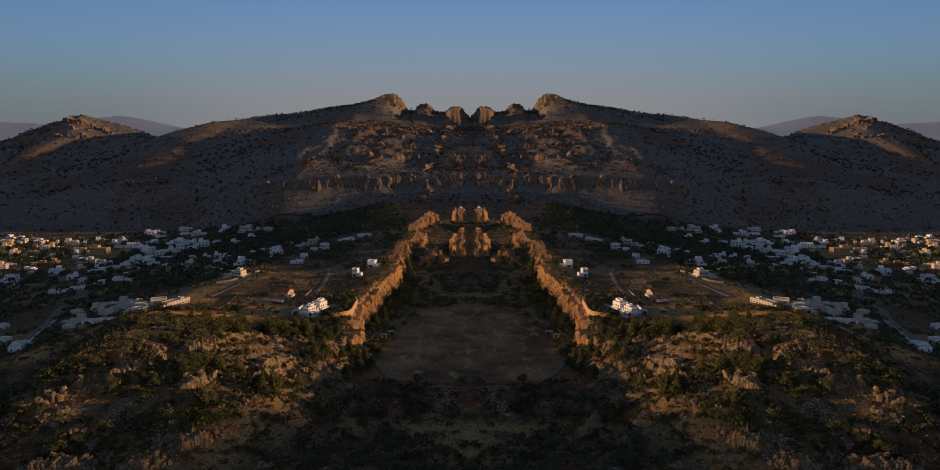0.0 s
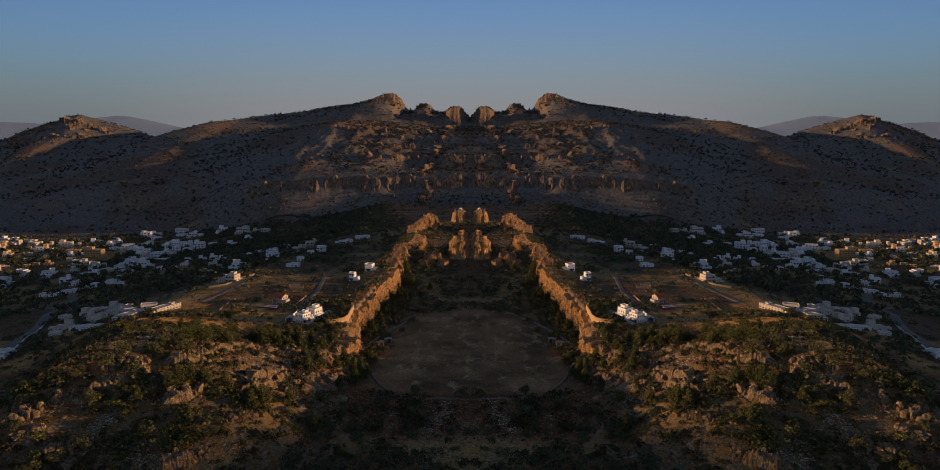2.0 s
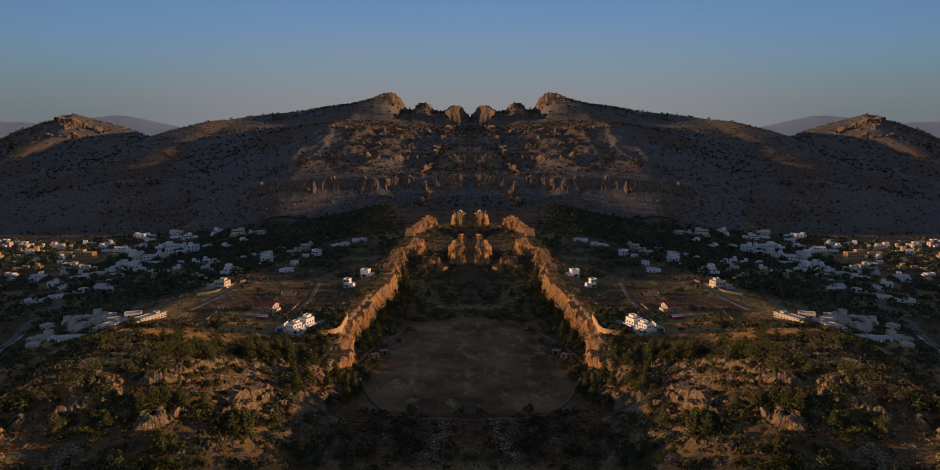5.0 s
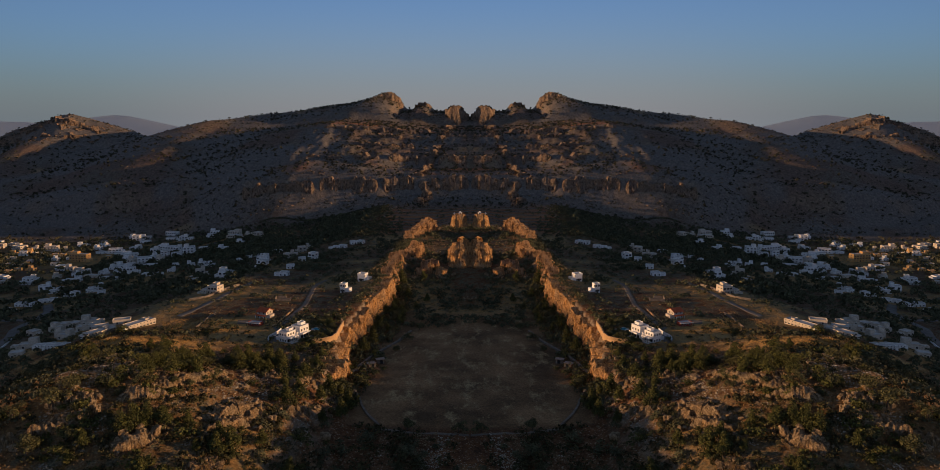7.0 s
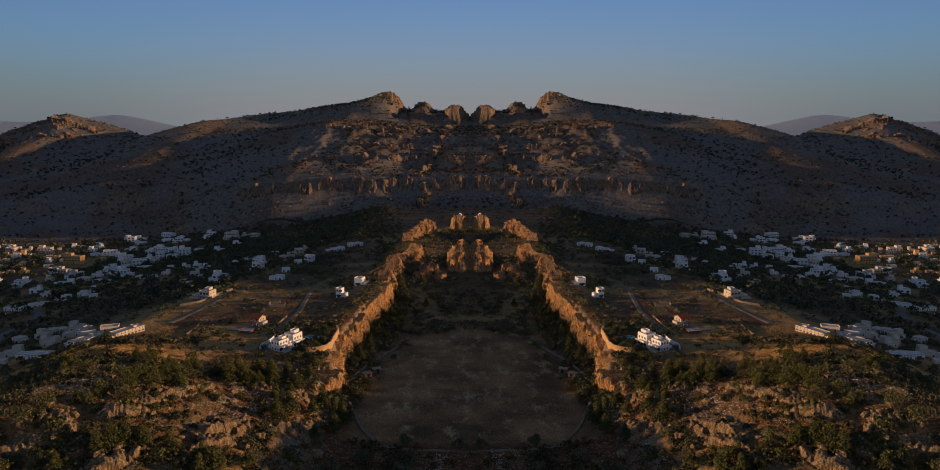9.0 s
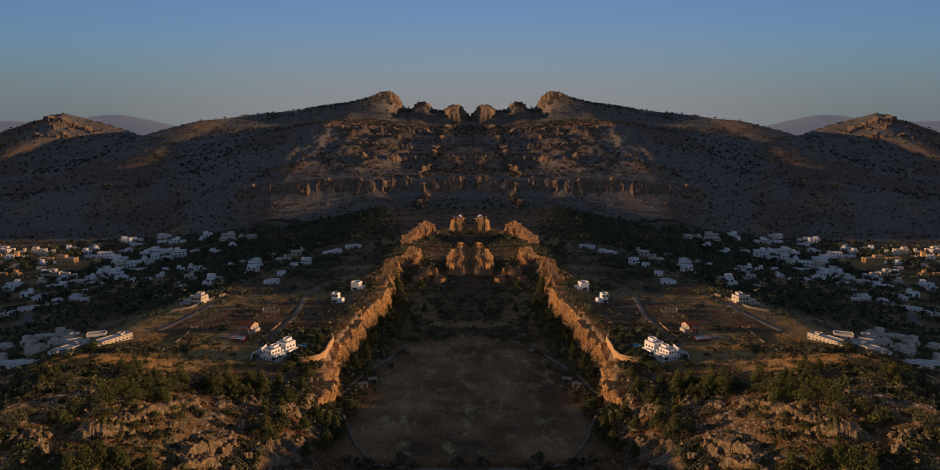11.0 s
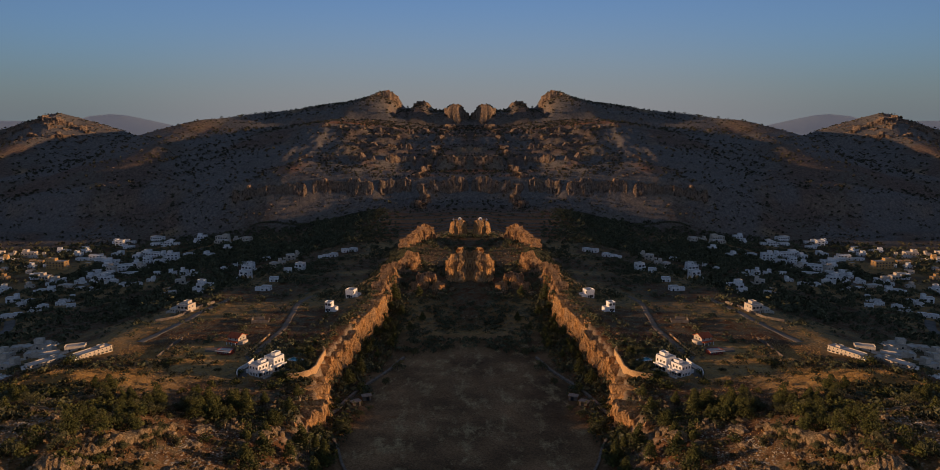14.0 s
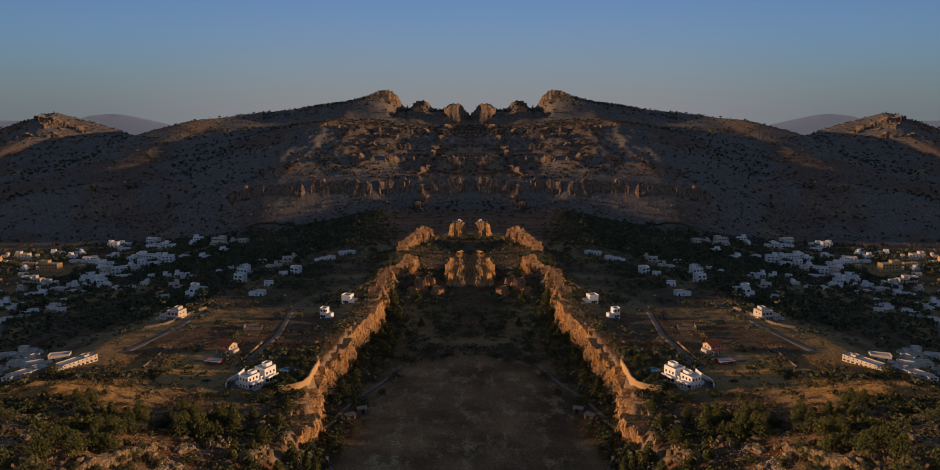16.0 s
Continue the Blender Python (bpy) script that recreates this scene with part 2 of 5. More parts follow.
def land_material():
    """Open ground: red-brown soil, straw grass, low scrub and bare rock, mixed by the land's own masks."""
    m, nodes, links, bsdf = blank("open_land")

    def mask(name):
        a = nodes.new("ShaderNodeAttribute")
        a.attribute_name = name
        return a.outputs["Fac"]

    big, mid, small = speckle(nodes, links, 22, 5), speckle(nodes, links, 4, 6, 0.7), speckle(nodes, links, 0.7, 4, 0.75)
    soil = ramp(nodes, links, mid, [(0.3, (0.055, 0.032, 0.018)), (0.55, (0.155, 0.07, 0.03)), (0.78, (0.25, 0.128, 0.056))])
    straw = ramp(nodes, links, mid, [(0.3, (0.17, 0.10, 0.042)), (0.52, (0.46, 0.285, 0.105)), (0.75, (0.62, 0.40, 0.155))])
    scrub = ramp(nodes, links, small, [(0.3, (0.065, 0.068, 0.045)), (0.7, (0.15, 0.14, 0.09))])
    stone = ramp(nodes, links, mid, [(0.3, (0.10, 0.075, 0.052)), (0.5, (0.25, 0.185, 0.125)), (0.75, (0.40, 0.30, 0.2))])
    upland = ramp(nodes, links, mid, [(0.3, (0.09, 0.085, 0.08)), (0.55, (0.175, 0.16, 0.145)), (0.78, (0.27, 0.235, 0.20))])
    field = ramp(nodes, links, big, [(0.35, (0.10, 0.062, 0.032)), (0.65, (0.30, 0.18, 0.09))])
    patch = ramp(nodes, links, speckle(nodes, links, 7, 8, 0.75, (1, 0.45, 1)), [(0.52, (0, 0, 0)), (0.66, (0.9, 0.9, 0.9))])
    field = blend(nodes, links, patch, field, (0.44, 0.33, 0.17))
    colour = blend(nodes, links, mask("straw"), soil, straw)
    pebbles = nodes.new("ShaderNodeTexVoronoi")
    pebbles.inputs["Scale"].default_value = 1.1
    links.new(nodes.new("ShaderNodeTexCoord").outputs["Object"], pebbles.inputs["Vector"])
    shape = ramp(nodes, links, pebbles.outputs["Distance"], [(0.22, (1, 1, 1)), (0.36, (0, 0, 0))])
    strewn = blend(nodes, links, 1.0, shape, ramp(nodes, links, mid, [(0.4, (0, 0, 0)), (0.55, (1, 1, 1))]), "MULTIPLY")
    strewn = blend(nodes, links, 1.0, strewn, mask("stony"), "MULTIPLY")
    colour = blend(nodes, links, strewn, colour, (0.36, 0.28, 0.20))
    cover = ramp(nodes, links, mid, [(0.42, (0, 0, 0)), (0.6, (1, 1, 1))])
    cover = blend(nodes, links, 1.0, cover, mask("scrub"), "MULTIPLY")
    colour = blend(nodes, links, cover, colour, scrub)
    colour = blend(nodes, links, mask("upland"), colour, upland)
    colour = blend(nodes, links, mask("sunlit_red_soil"), colour, ramp(nodes, links, mid, [(0.3, (0.19, 0.09, 0.05)), (0.7, (0.42, 0.19, 0.09))]))
    colour = blend(nodes, links, mask("rock"), colour, stone)
    colour = blend(nodes, links, mask("field"), colour, field)
    grain = ramp(nodes, links, small, [(0.3, (0.42, 0.42, 0.42)), (0.7, (1.4, 1.4, 1.4))])
    colour = blend(nodes, links, 1.0, colour, grain, "MULTIPLY")
    # blue haze of distance, painted into the far hills' base colour
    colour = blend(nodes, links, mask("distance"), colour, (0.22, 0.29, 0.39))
    links.new(colour, bsdf.inputs["Base Color"])
    bsdf.inputs["Roughness"].default_value = 0.97
    bsdf.inputs["Specular IOR Level"].default_value = 0.1
    relief_node(nodes, links, bsdf, mid, 0.8, 0.5)
    coarse = bsdf.inputs["Normal"].links[0].from_node
    relief_node(nodes, links, bsdf, small, 0.9, 0.35)
    links.new(coarse.outputs[0], bsdf.inputs["Normal"].links[0].from_node.inputs["Normal"])
    return m


LAND = land_material()
CLIFF = rock_material("ochre_limestone", (0.42, 0.27, 0.15), (0.66, 0.35, 0.13), (0.68, 0.46, 0.25), 0.5)
BLUFF = rock_material("rust_limestone", (0.33, 0.22, 0.14), (0.55, 0.3, 0.13), (0.62, 0.42, 0.24), 0.7)
CRAG = rock_material("grey_limestone", (0.25, 0.20, 0.135), (0.33, 0.215, 0.11), (0.46, 0.365, 0.24), 0.35)
UPLAND_ROCK = rock_material("brown_limestone", (0.23, 0.185, 0.15), (0.35, 0.24, 0.16), (0.42, 0.32, 0.235))

WHITE = surface("white_plaster", (0.72, 0.71, 0.69), (0.86, 0.85, 0.83), 3.0, 0.85, 0.6, 0.15, 0.02)
CREAM = surface("cream_plaster", (0.48, 0.42, 0.34), (0.66, 0.58, 0.48), 3.0, 0.85, 0.6, 0.15, 0.02)
OCHRE = surface("ochre_plaster", (0.50, 0.30, 0.12), (0.68, 0.43, 0.18), 3.0, 0.85, 0.6, 0.15, 0.02)
ROSE = surface("red_plaster", (0.26, 0.055, 0.04), (0.38, 0.09, 0.065), 2.0, 0.85, 0.5, 0.15, 0.02)
TILE = surface("red_roof_tiles", (0.40, 0.075, 0.03), (0.56, 0.14, 0.055), 1.2, 0.85, 0.3, 0.5, 0.05)
SCREED = surface("grey_roof_screed", (0.40, 0.39, 0.37), (0.60, 0.58, 0.55), 4.0, 0.9, 0.7, 0.2, 0.02)
ASPHALT = surface("worn_asphalt", (0.10, 0.094, 0.088), (0.18, 0.17, 0.155), 5.0, 0.9, 0.5, 0.3, 0.02)
TRACK = surface("pale_gravel", (0.13, 0.105, 0.08), (0.23, 0.19, 0.15), 3.0, 0.95, 0.4, 0.4, 0.05)
RUBBLE = surface("dry_stone", (0.12, 0.10, 0.08), (0.27, 0.225, 0.18), 1.6, 0.95, 0.35, 0.6, 0.08)
WALLSTONE = surface("ochre_wall_stone", (0.40, 0.25, 0.12), (0.58, 0.38, 0.2), 1.6, 0.95, 0.35, 0.6, 0.06)
SHEET = surface("corrugated_sheet", (0.14, 0.12, 0.10), (0.24, 0.21, 0.18), 1.0, 0.6, 0.2, 0.2, 0.02, 0.2)
TIMBER = surface("dark_timber", (0.06, 0.035, 0.02), (0.12, 0.07, 0.04), 0.6, 0.7, 0.1, 0.3, 0.01)
BARK = surface("grey_bark", (0.06, 0.045, 0.035), (0.14, 0.11, 0.085), 0.5, 0.95, 0.1, 0.6, 0.03)
GRASS = surface("dry_grass_blades", (0.40, 0.24, 0.085), (0.60, 0.385, 0.145), 6.0, 0.9, 1.0, 0.0, piece=0.3)
PINE = surface("pine_needles", (0.032, 0.042, 0.011), (0.105, 0.105, 0.025), 2.5, 0.8, 0.5, 0.0, piece=0.45)
OLIVE = surface("olive_leaves", (0.045, 0.052, 0.022), (0.125, 0.12, 0.05), 2.0, 0.75, 0.4, 0.0, piece=0.4)
SCRUB = surface("dry_scrub_leaves", (0.028, 0.031, 0.013), (0.088, 0.076, 0.03), 3.0, 0.85, 0.5, 0.0, piece=0.45)
WOOD = surface("far_wood_leaves", (0.055, 0.063, 0.035), (0.125, 0.125, 0.065), 12.0, 0.85, 2.0, 0.0, piece=0.4)
SCREE = surface("pale_scree", (0.24, 0.21, 0.165), (0.44, 0.39, 0.31), 3.0, 0.95, 0.4, 0.5, 0.05, piece=0.3)
UPSCRUB = surface("grey_mountain_scrub", (0.045, 0.046, 0.030), (0.09, 0.085, 0.052), 12.0, 0.9, 2.0, 0.0, piece=0.4)


def pane_material():
    m, nodes, links, bsdf = blank("window_glass")
    tint = ramp(nodes, links, speckle(nodes, links, 0.8), [(0.3, (0.015, 0.018, 0.022)), (0.7, (0.04, 0.045, 0.05))])
    links.new(tint, bsdf.inputs["Base Color"])
    bsdf.inputs["Roughness"].default_value, bsdf.inputs["Specular IOR Level"].default_value = 0.12, 0.5
    return m


def water_material():
    m, nodes, links, bsdf = blank("pool_water")
    tint = ramp(nodes, links, speckle(nodes, links, 1.2), [(0.3, (0.05, 0.25, 0.34)), (0.7, (0.09, 0.36, 0.46))])
    links.new(tint, bsdf.inputs["Base Color"])
    bsdf.inputs["Roughness"].default_value = 0.06
    relief_node(nodes, links, bsdf, speckle(nodes, links, 0.4), 0.1, 0.02)
    return m


GLASS, POOL = pane_material(), water_material()
PAINT = {"w": WHITE, "c": CREAM, "y": OCHRE}

# ---- the ground, one sheet to the horizon ----


def sheet(name, verts, faces, material=None, smooth=True):
    """A mesh object from arrays of places and of four-cornered or three-cornered faces."""
    mesh = bpy.data.meshes.new(name)
    verts, faces = np.asarray(verts, np.float32), np.asarray(faces, np.int32)
    k = faces.shape[1]
    mesh.vertices.add(len(verts))
    mesh.vertices.foreach_set("co", verts.ravel())
    mesh.loops.add(faces.size)
    mesh.loops.foreach_set("vertex_index", faces.ravel())
    mesh.polygons.add(len(faces))
    mesh.polygons.foreach_set("loop_start", np.arange(0, faces.size, k, dtype=np.int32))
    mesh.polygons.foreach_set("use_smooth", np.full(len(faces), smooth))
    mesh.update(calc_edges=True)
    if material:
        mesh.materials.append(material)
    return mesh


def grid_faces(rows, columns):
    i = (np.arange(rows - 1)[:, None] * columns + np.arange(columns - 1)[None, :]).ravel()
    return np.stack([i, i + 1, i + columns + 1, i + columns], 1)


def spread_rows():
    ys, y = list(np.linspace(-4200, 60, 100)), 60.0
    while y < 4800:
        y += max(1.05, 0.0042 * (y + 100)) if y < 1750 else 60
        ys.append(y)
    return np.array(ys)


def build_ground():
    ys = spread_rows()
    inner = np.linspace(0, 0.74, 255)
    u = np.concatenate([inner, 0.74 + np.linspace(0, 1, 28)[1:] ** 2 * 6.5])
    u = np.concatenate([-u[:0:-1], u])
    reach = np.where(ys < 60, 210 + (60 - ys) * 0.8, ys + 150)
    x = reach[:, None] * u[None, :]
    y = np.repeat(ys[:, None], len(u), 1)
    z = relief(x, y)
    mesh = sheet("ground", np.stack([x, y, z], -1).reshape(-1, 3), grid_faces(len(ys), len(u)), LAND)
    X = np.abs(x)
    fall = np.hypot(np.gradient(z, axis=0) / np.gradient(y, axis=0), np.gradient(z, axis=1) / np.gradient(x, axis=1))
    field = (1 - ease(37, 43, X + 3 * rough(X, y, 20, 71, 2))) * ease(244, 249, y) * (1 - ease(385, 402, y + 12 * rough(X, y, 30, 72, 2)))
    mount = ease(800, 900, y)
    rock = ease(0.55, 0.95, fall + 0.3 * rough(X, y, 5, 73, 3) + 0.25 * rough(X, y, 24, 76, 2) - 0.2 * mount) * (1 - field) * (1 - ease(1800, 2200, y)) * (1 - mount * (1 - 0.4 * ease(0.0, 0.35, rough(X, y, 28, 78, 3))))
    straw = ease(-0.1, 0.35, rough(X, y, 40, 74, 3) + 0.9 * bump_at(X, y, 143, 303, 34, 18) + 0.7 * bump_at(X, y, 112, 343, 34, 18) - 0.4 * mount)
    # scrub tone past y 364: dark cover, and the plateau's shade put into colour
    scrub = (1 - 0.9 * np.maximum(bump_at(X, y, 143, 303, 32, 17), bump_at(X, y, 112, 343, 32, 18))) * ease(0.0, 0.5, rough(X, y, 60, 75, 4) + 0.25 + 0.55 * ease(170, 260, X) * (1 - mount) + 0.5 * ease(620, 720, y) * (1 - mount) + 0.75 * ease(364, 392, y) * (1 - mount))
    # distance: where the far hills take their painted haze
    # extra scrub on the outer slope: real cover and painted shade together
    # red of the foot fields: soil, and warm sunlight put into its colour
    for key, value in (("field", field), ("rock", rock), ("straw", straw * (1 - 0.75 * ease(60, 80, X) * (1 - ease(262, 285, y)))), ("distance", ease(1800, 2200, y)), ("stony", (1 - field) * (1 - ease(480, 620, y)) * ease(0.0, 0.3, 0.25 + rough(X, y, 18, 79, 3))), ("sunlit_red_soil", ease(-0.2, 0.3, rough(X, y * 1.6, 60, 63, 3)) * mount * (1 - ease(190, 300, X)) * np.maximum(ease(918, 935, y) * (1 - ease(975, 995, y)), ease(1150, 1170, y) * (1 - ease(1290, 1340, y))) + 0.8 * ease(660, 700, y) * (1 - mount) * (1 - ease(80, 110, X))), ("upland", mount * (0.55 + 0.45 * ease(-0.3, 0.1, rough(X, y, 80, 77, 3)))), ("scrub", np.maximum(scrub, 0.8 * ease(105, 135, X) * (1 - ease(262, 285, y))) * (1 - field))):
        mesh.attributes.new(key, "FLOAT", "POINT").data.foreach_set("value", value.astype(np.float32).ravel())
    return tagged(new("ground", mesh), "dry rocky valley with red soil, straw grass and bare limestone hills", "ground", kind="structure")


build_ground()
MIRROR = Matrix.Diagonal((-1, 1, 1, 1))


def twin(ob):
    """The same thing on the other side of the valley's middle line."""
    return copy_thing(ob, MIRROR @ ob.matrix_basis)


def shade_range():
    """Added range, out of view, whose crest sets where the low sun still shines."""
    s, c, rise, far = math.sin(radians(SUN_SIDE)), math.cos(radians(SUN_SIDE)), math.tan(radians(SUN_HEIGHT)), 1800.0
    n = np.arange(-1500, 1740, 12.0)
    # crest heights are chosen for the shadow line they throw on the land
    crest = np.interp(n, [-300, 190, 205, 214, 262, 425, 445, 640, 700, 870, 905, 920, 990, 1010, 1150, 1165, 1330, 1400, 1500, 1700], [26, 25, 11, 0, 2, 2, -3, -3, 5, 3, 9, 27, 34, 47, 80, 81, 88, 100, 117, 90]) + rise * (far + (n + 25) * c / s)
    crest = crest + 2.0 * rough(n, n * 0, 90, 41, 4)
    across = np.linspace(-1, 1, 25)
    drop = (1 - np.abs(across)) ** 0.8
    m = -far + 420 * across[None, :] + 25 * rough(n[:, None], 420 * across[None, :], 200, 43, 3) * (np.abs(across) > 0.05)
    z = -60 + (crest[:, None] + 60) * drop[None, :] + 14 * rough(n[:, None], m, 120, 42, 4) * ((np.abs(across) > 0.05) * drop)[None, :] - 9 * ((np.abs(across) > 0.05) * drop)[None, :]
    mesh = sheet("shade_range", np.stack([m * s - n[:, None] * c, m * c + n[:, None] * s, z], -1).reshape(-1, 3), grid_faces(len(n), len(across)), UPLAND_ROCK)
    twin(tagged(new("shade_range", mesh), "unseen brown range added beside the valley to shade it", "mountains", kind="structure"))


shade_range()


def rock_wall(name, spine, label, material, category="cliff", seed=1, step=0.6, flute=1.4, jag=2.0, saw=1.3, grain=1.0):
    """A wall of rock along a line of (distance from the middle, y, foot, top, thickness); its face looks to the middle."""
    spine = np.array(spine, float)
    along = np.concatenate([[0], np.cumsum(np.hypot(np.diff(spine[:, 0]), np.diff(spine[:, 1])))])
    s = np.linspace(0, along[-1], max(8, int(along[-1] / step)))
    X, y, low, top, thick = (np.interp(s, along, spine[:, k]) for k in range(5))
    tx, ty = np.gradient(X), np.gradient(y)
    size = np.hypot(tx, ty)
    nx, ny = -ty / size, tx / size
    q = s / grain
    ends = np.minimum(1, np.minimum(s, along[-1] - s) / 3.0) ** 0.5
    top = top + 0.5 * jag * rough(q, q * 0 + 3, 2.6, seed + 29, 2)
    top = low + (top - low) * (0.35 + 0.65 * ends) + jag * (1.6 * rough(q, q * 0, 4, seed, 4, True) - 1.0) * ends
    tall = top - low
    v = np.linspace(0, 1, max(10, int(np.max(tall) / step * 0.9)))
    front = np.stack([np.full(len(v), 0.0), v], 1)
    over = np.stack([np.linspace(0.15, 0.85, 4), np.full(4, 1.0)], 1)
    back = np.stack([np.full(5, 1.0), np.linspace(0.9, 0, 5)], 1)
    path = np.concatenate([front, over, back])
    h = low[:, None] - 2 + (tall + 2)[:, None] * path[None, :, 1]
    hg = h / grain
    push = flute * (rough(q[:, None] * 1.0 + hg * 0.15, hg * 0.3, 5, seed + 3, 4, True) - 0.5) + 0.8 * flute * rough(q[:, None], hg, 9, seed + 7, 2)
    push = push + 1.3 * (rough(q[:, None] * 1.3, hg * 0.45, 2.8, seed + 23, 3, True) - 0.5)
    tooth = (q / 9.0 + 1.1 * rough(q, q * 0, 14, seed + 13, 2)) % 1.0
    push = push + saw * np.where(tooth < 0.82, tooth / 0.82, (1 - tooth) / 0.18)[:, None] * (0.5 + 0.5 * rough(q[:, None], hg, 8, seed + 17, 2))
    lean = 0.16 * (1 - path[None, :, 1]) * tall[:, None]
    face = (path[None, :, 0] < 0.01)
    off = np.where(face, -lean - push * (0.4 + 0.6 * ends[:, None]), path[None, :, 0] * thick[:, None] * ends[:, None] + 0.5 * push)
    h = h + np.where(path[None, :, 1] > 0.99, 0.8 * rough(s[:, None] + 0 * h, path[None, :, 0] * 6 + 0 * h, 2.5, seed + 9, 2), 0)
    px, py = X[:, None] - nx[:, None] * off, y[:, None] - ny[:, None] * off
    mesh = sheet(name, np.stack([-px, py, h], -1).reshape(-1, 3), grid_faces(len(s), len(path)), material, smooth=False)
    ob = tagged(new(name, mesh), label, category, kind="structure")
    twin(ob)
    return ob


rock_wall("cliff", [(56.5, 262, -2, 8, 8), (51, 280, -3, 5.5, 8), (49.5, 296, -5, 4.5, 8), (54, 308, -6, 4.2, 8), (55.5, 320, -6, 4, 6)], "broken limestone bluff under the villa's garden", CLIFF, seed=5, saw=1.6, flute=2.6, jag=3.5, grain=0.55, step=0.45)
rock_wall("cliff", [(55, 322, -6, 4.2, 6), (55.5, 334, -7, 3.4, 6), (55, 345, -7, 3.2, 6), (54.5, 360, -8, 2.4, 6), (53, 376, -9, 2, 6)], "crumbling rocky bank at the plateau's rim", CLIFF, seed=15, flute=2.6, saw=1.8, jag=3.5, grain=0.55, step=0.45)
rock_wall("cliff", [(58, 372, -9, 1.5, 7), (54.5, 380, -10, 3, 8), (51, 395, -10, 4, 8), (47, 414, -10, 5, 8), (45.5, 424, -10, 5.5, 8), (49, 432, -8, 5, 7)], "sheer ochre limestone cliff below the plateau", CLIFF, seed=25, flute=1.0, jag=1.6, saw=0.6, grain=0.6, step=0.4)
rock_wall("cliff", [(49, 430, -6, 5, 5), (47, 448, -6, 6, 5), (45, 462, -5, 10, 6), (42, 475, -2, 9, 5), (37, 488, 0, 12, 5), (33, 503, 2, 12, 5)], "jagged limestone rib along the ridge", BLUFF, seed=35, jag=6, flute=2.5, saw=2.5, grain=0.6, step=0.45)
rock_wall("cliff", [(47, 548, 3, 9, 5), (41, 570, 4, 13, 5), (33, 590, 5, 15, 5), (28, 600, 4, 14, 4)], "long upright limestone rib on the far ridge", BLUFF, seed=45, jag=4.5, flute=2.2, saw=2.5, grain=0.6, step=0.45)
rock_wall("rock_tower", [(14.5, 484, -2, 8, 7), (12, 476, -3, 14.5, 9), (8.5, 471, -3, 19, 10), (5, 470, -3, 21.5, 9), (2.2, 471.5, -3, 20, 8), (-1.4, 474, -3, 17, 8)], "great cleft ochre rock tower in the saddle", CLIFF, "rock", seed=55, jag=3, step=0.45, flute=2.6, saw=2.2, grain=0.7)
rock_wall("rock_rib", [(34, 452, -8, -1, 5), (27, 460, -7, 6, 6), (20, 470, -5, 7, 6)], "low split limestone rib among bushes", BLUFF, "rock", seed=65, jag=6, step=0.4, grain=0.6)
rock_wall("rock_rib", [(21, 452, -8, 1, 5), (17, 455, -8, 4, 6), (13, 458, -8, 1, 5)], "rounded limestone outcrop below the tower", BLUFF, "rock", seed=75, jag=4, step=0.4, grain=0.6)
rock_wall("rock_tower", [(17, 625, 3, 12, 8), (12, 618, 2, 15.5, 9), (6, 617, 2, 15.8, 9), (2.5, 622, 2, 15, 9)], "flat-topped rock tower that carries the chapel", CLIFF, "rock", seed=85, jag=0.6)
for k, (x, y, w) in enumerate(((34, 1300, 8), (36, 1255, 8), (38, 1210, 9), (41, 1172, 9), (43, 1138, 9), (46, 1108, 8), (48, 1080, 9), (50, 1052, 8), (53, 1028, 9), (56, 1008, 8), (60, 988, 9), (63, 955, 9), (66, 922, 10), (60, 908, 9), (56, 896, 10), (66, 888, 8), (61, 877, 9))):
    z = ground_at(x, y) - 3
    rock_wall("mountain_rib", [(x + w, y + 10, z - 9, z + 1, 8), (x + 0.4 * w, y + 2, z - 10, z + 8 + 2 * (k % 3), 9), (x - 0.3 * w, y - 4, z - 10, z + 9 - 2 * (k % 2), 9), (x - w, y + 4, z - 9, z + 1, 8)], "broken limestone rib down the mountain's face", UPLAND_ROCK, seed=300 + 7 * k, step=0.9, flute=4, jag=5, saw=2, grain=1.3)
rock_wall("mountain_tower", [(46, 1378, 84, 104, 18), (37, 1354, 80, 116, 22), (25, 1346, 76, 120, 24), (13, 1354, 72, 112, 22), (4, 1374, 70, 102, 18)], "cleft limestone tower on the mountain's crest", UPLAND_ROCK, seed=105, step=1.5, flute=6, jag=6, saw=3, grain=2.5)
rock_wall("mountain_crag", [(190, 1462, 112, 136, 20), (176, 1442, 104, 145, 22), (161, 1440, 100, 149, 22), (148, 1456, 98, 137, 20), (142, 1475, 98, 116, 16)], "sheer summit crag above the slope", UPLAND_ROCK, seed=115, step=1.5, flute=5, jag=4, saw=3, grain=2.5)
rock_wall("mountain_crag", [(116, 1500, 108, 120, 16), (108, 1488, 108, 127, 18), (92, 1488, 108, 128, 18), (84, 1500, 108, 118, 16)], "rounded boulder crag on the saddle", UPLAND_ROCK, seed=125, step=1.5, flute=4, jag=4, saw=2, grain=2)


def contour(x, height, near, far):
    """Where the mountain's face first reaches a height."""
    y = np.arange(near, far, 1.0)
    return float(y[np.argmax(relief(np.full(len(y), x), y, False) >= height)])


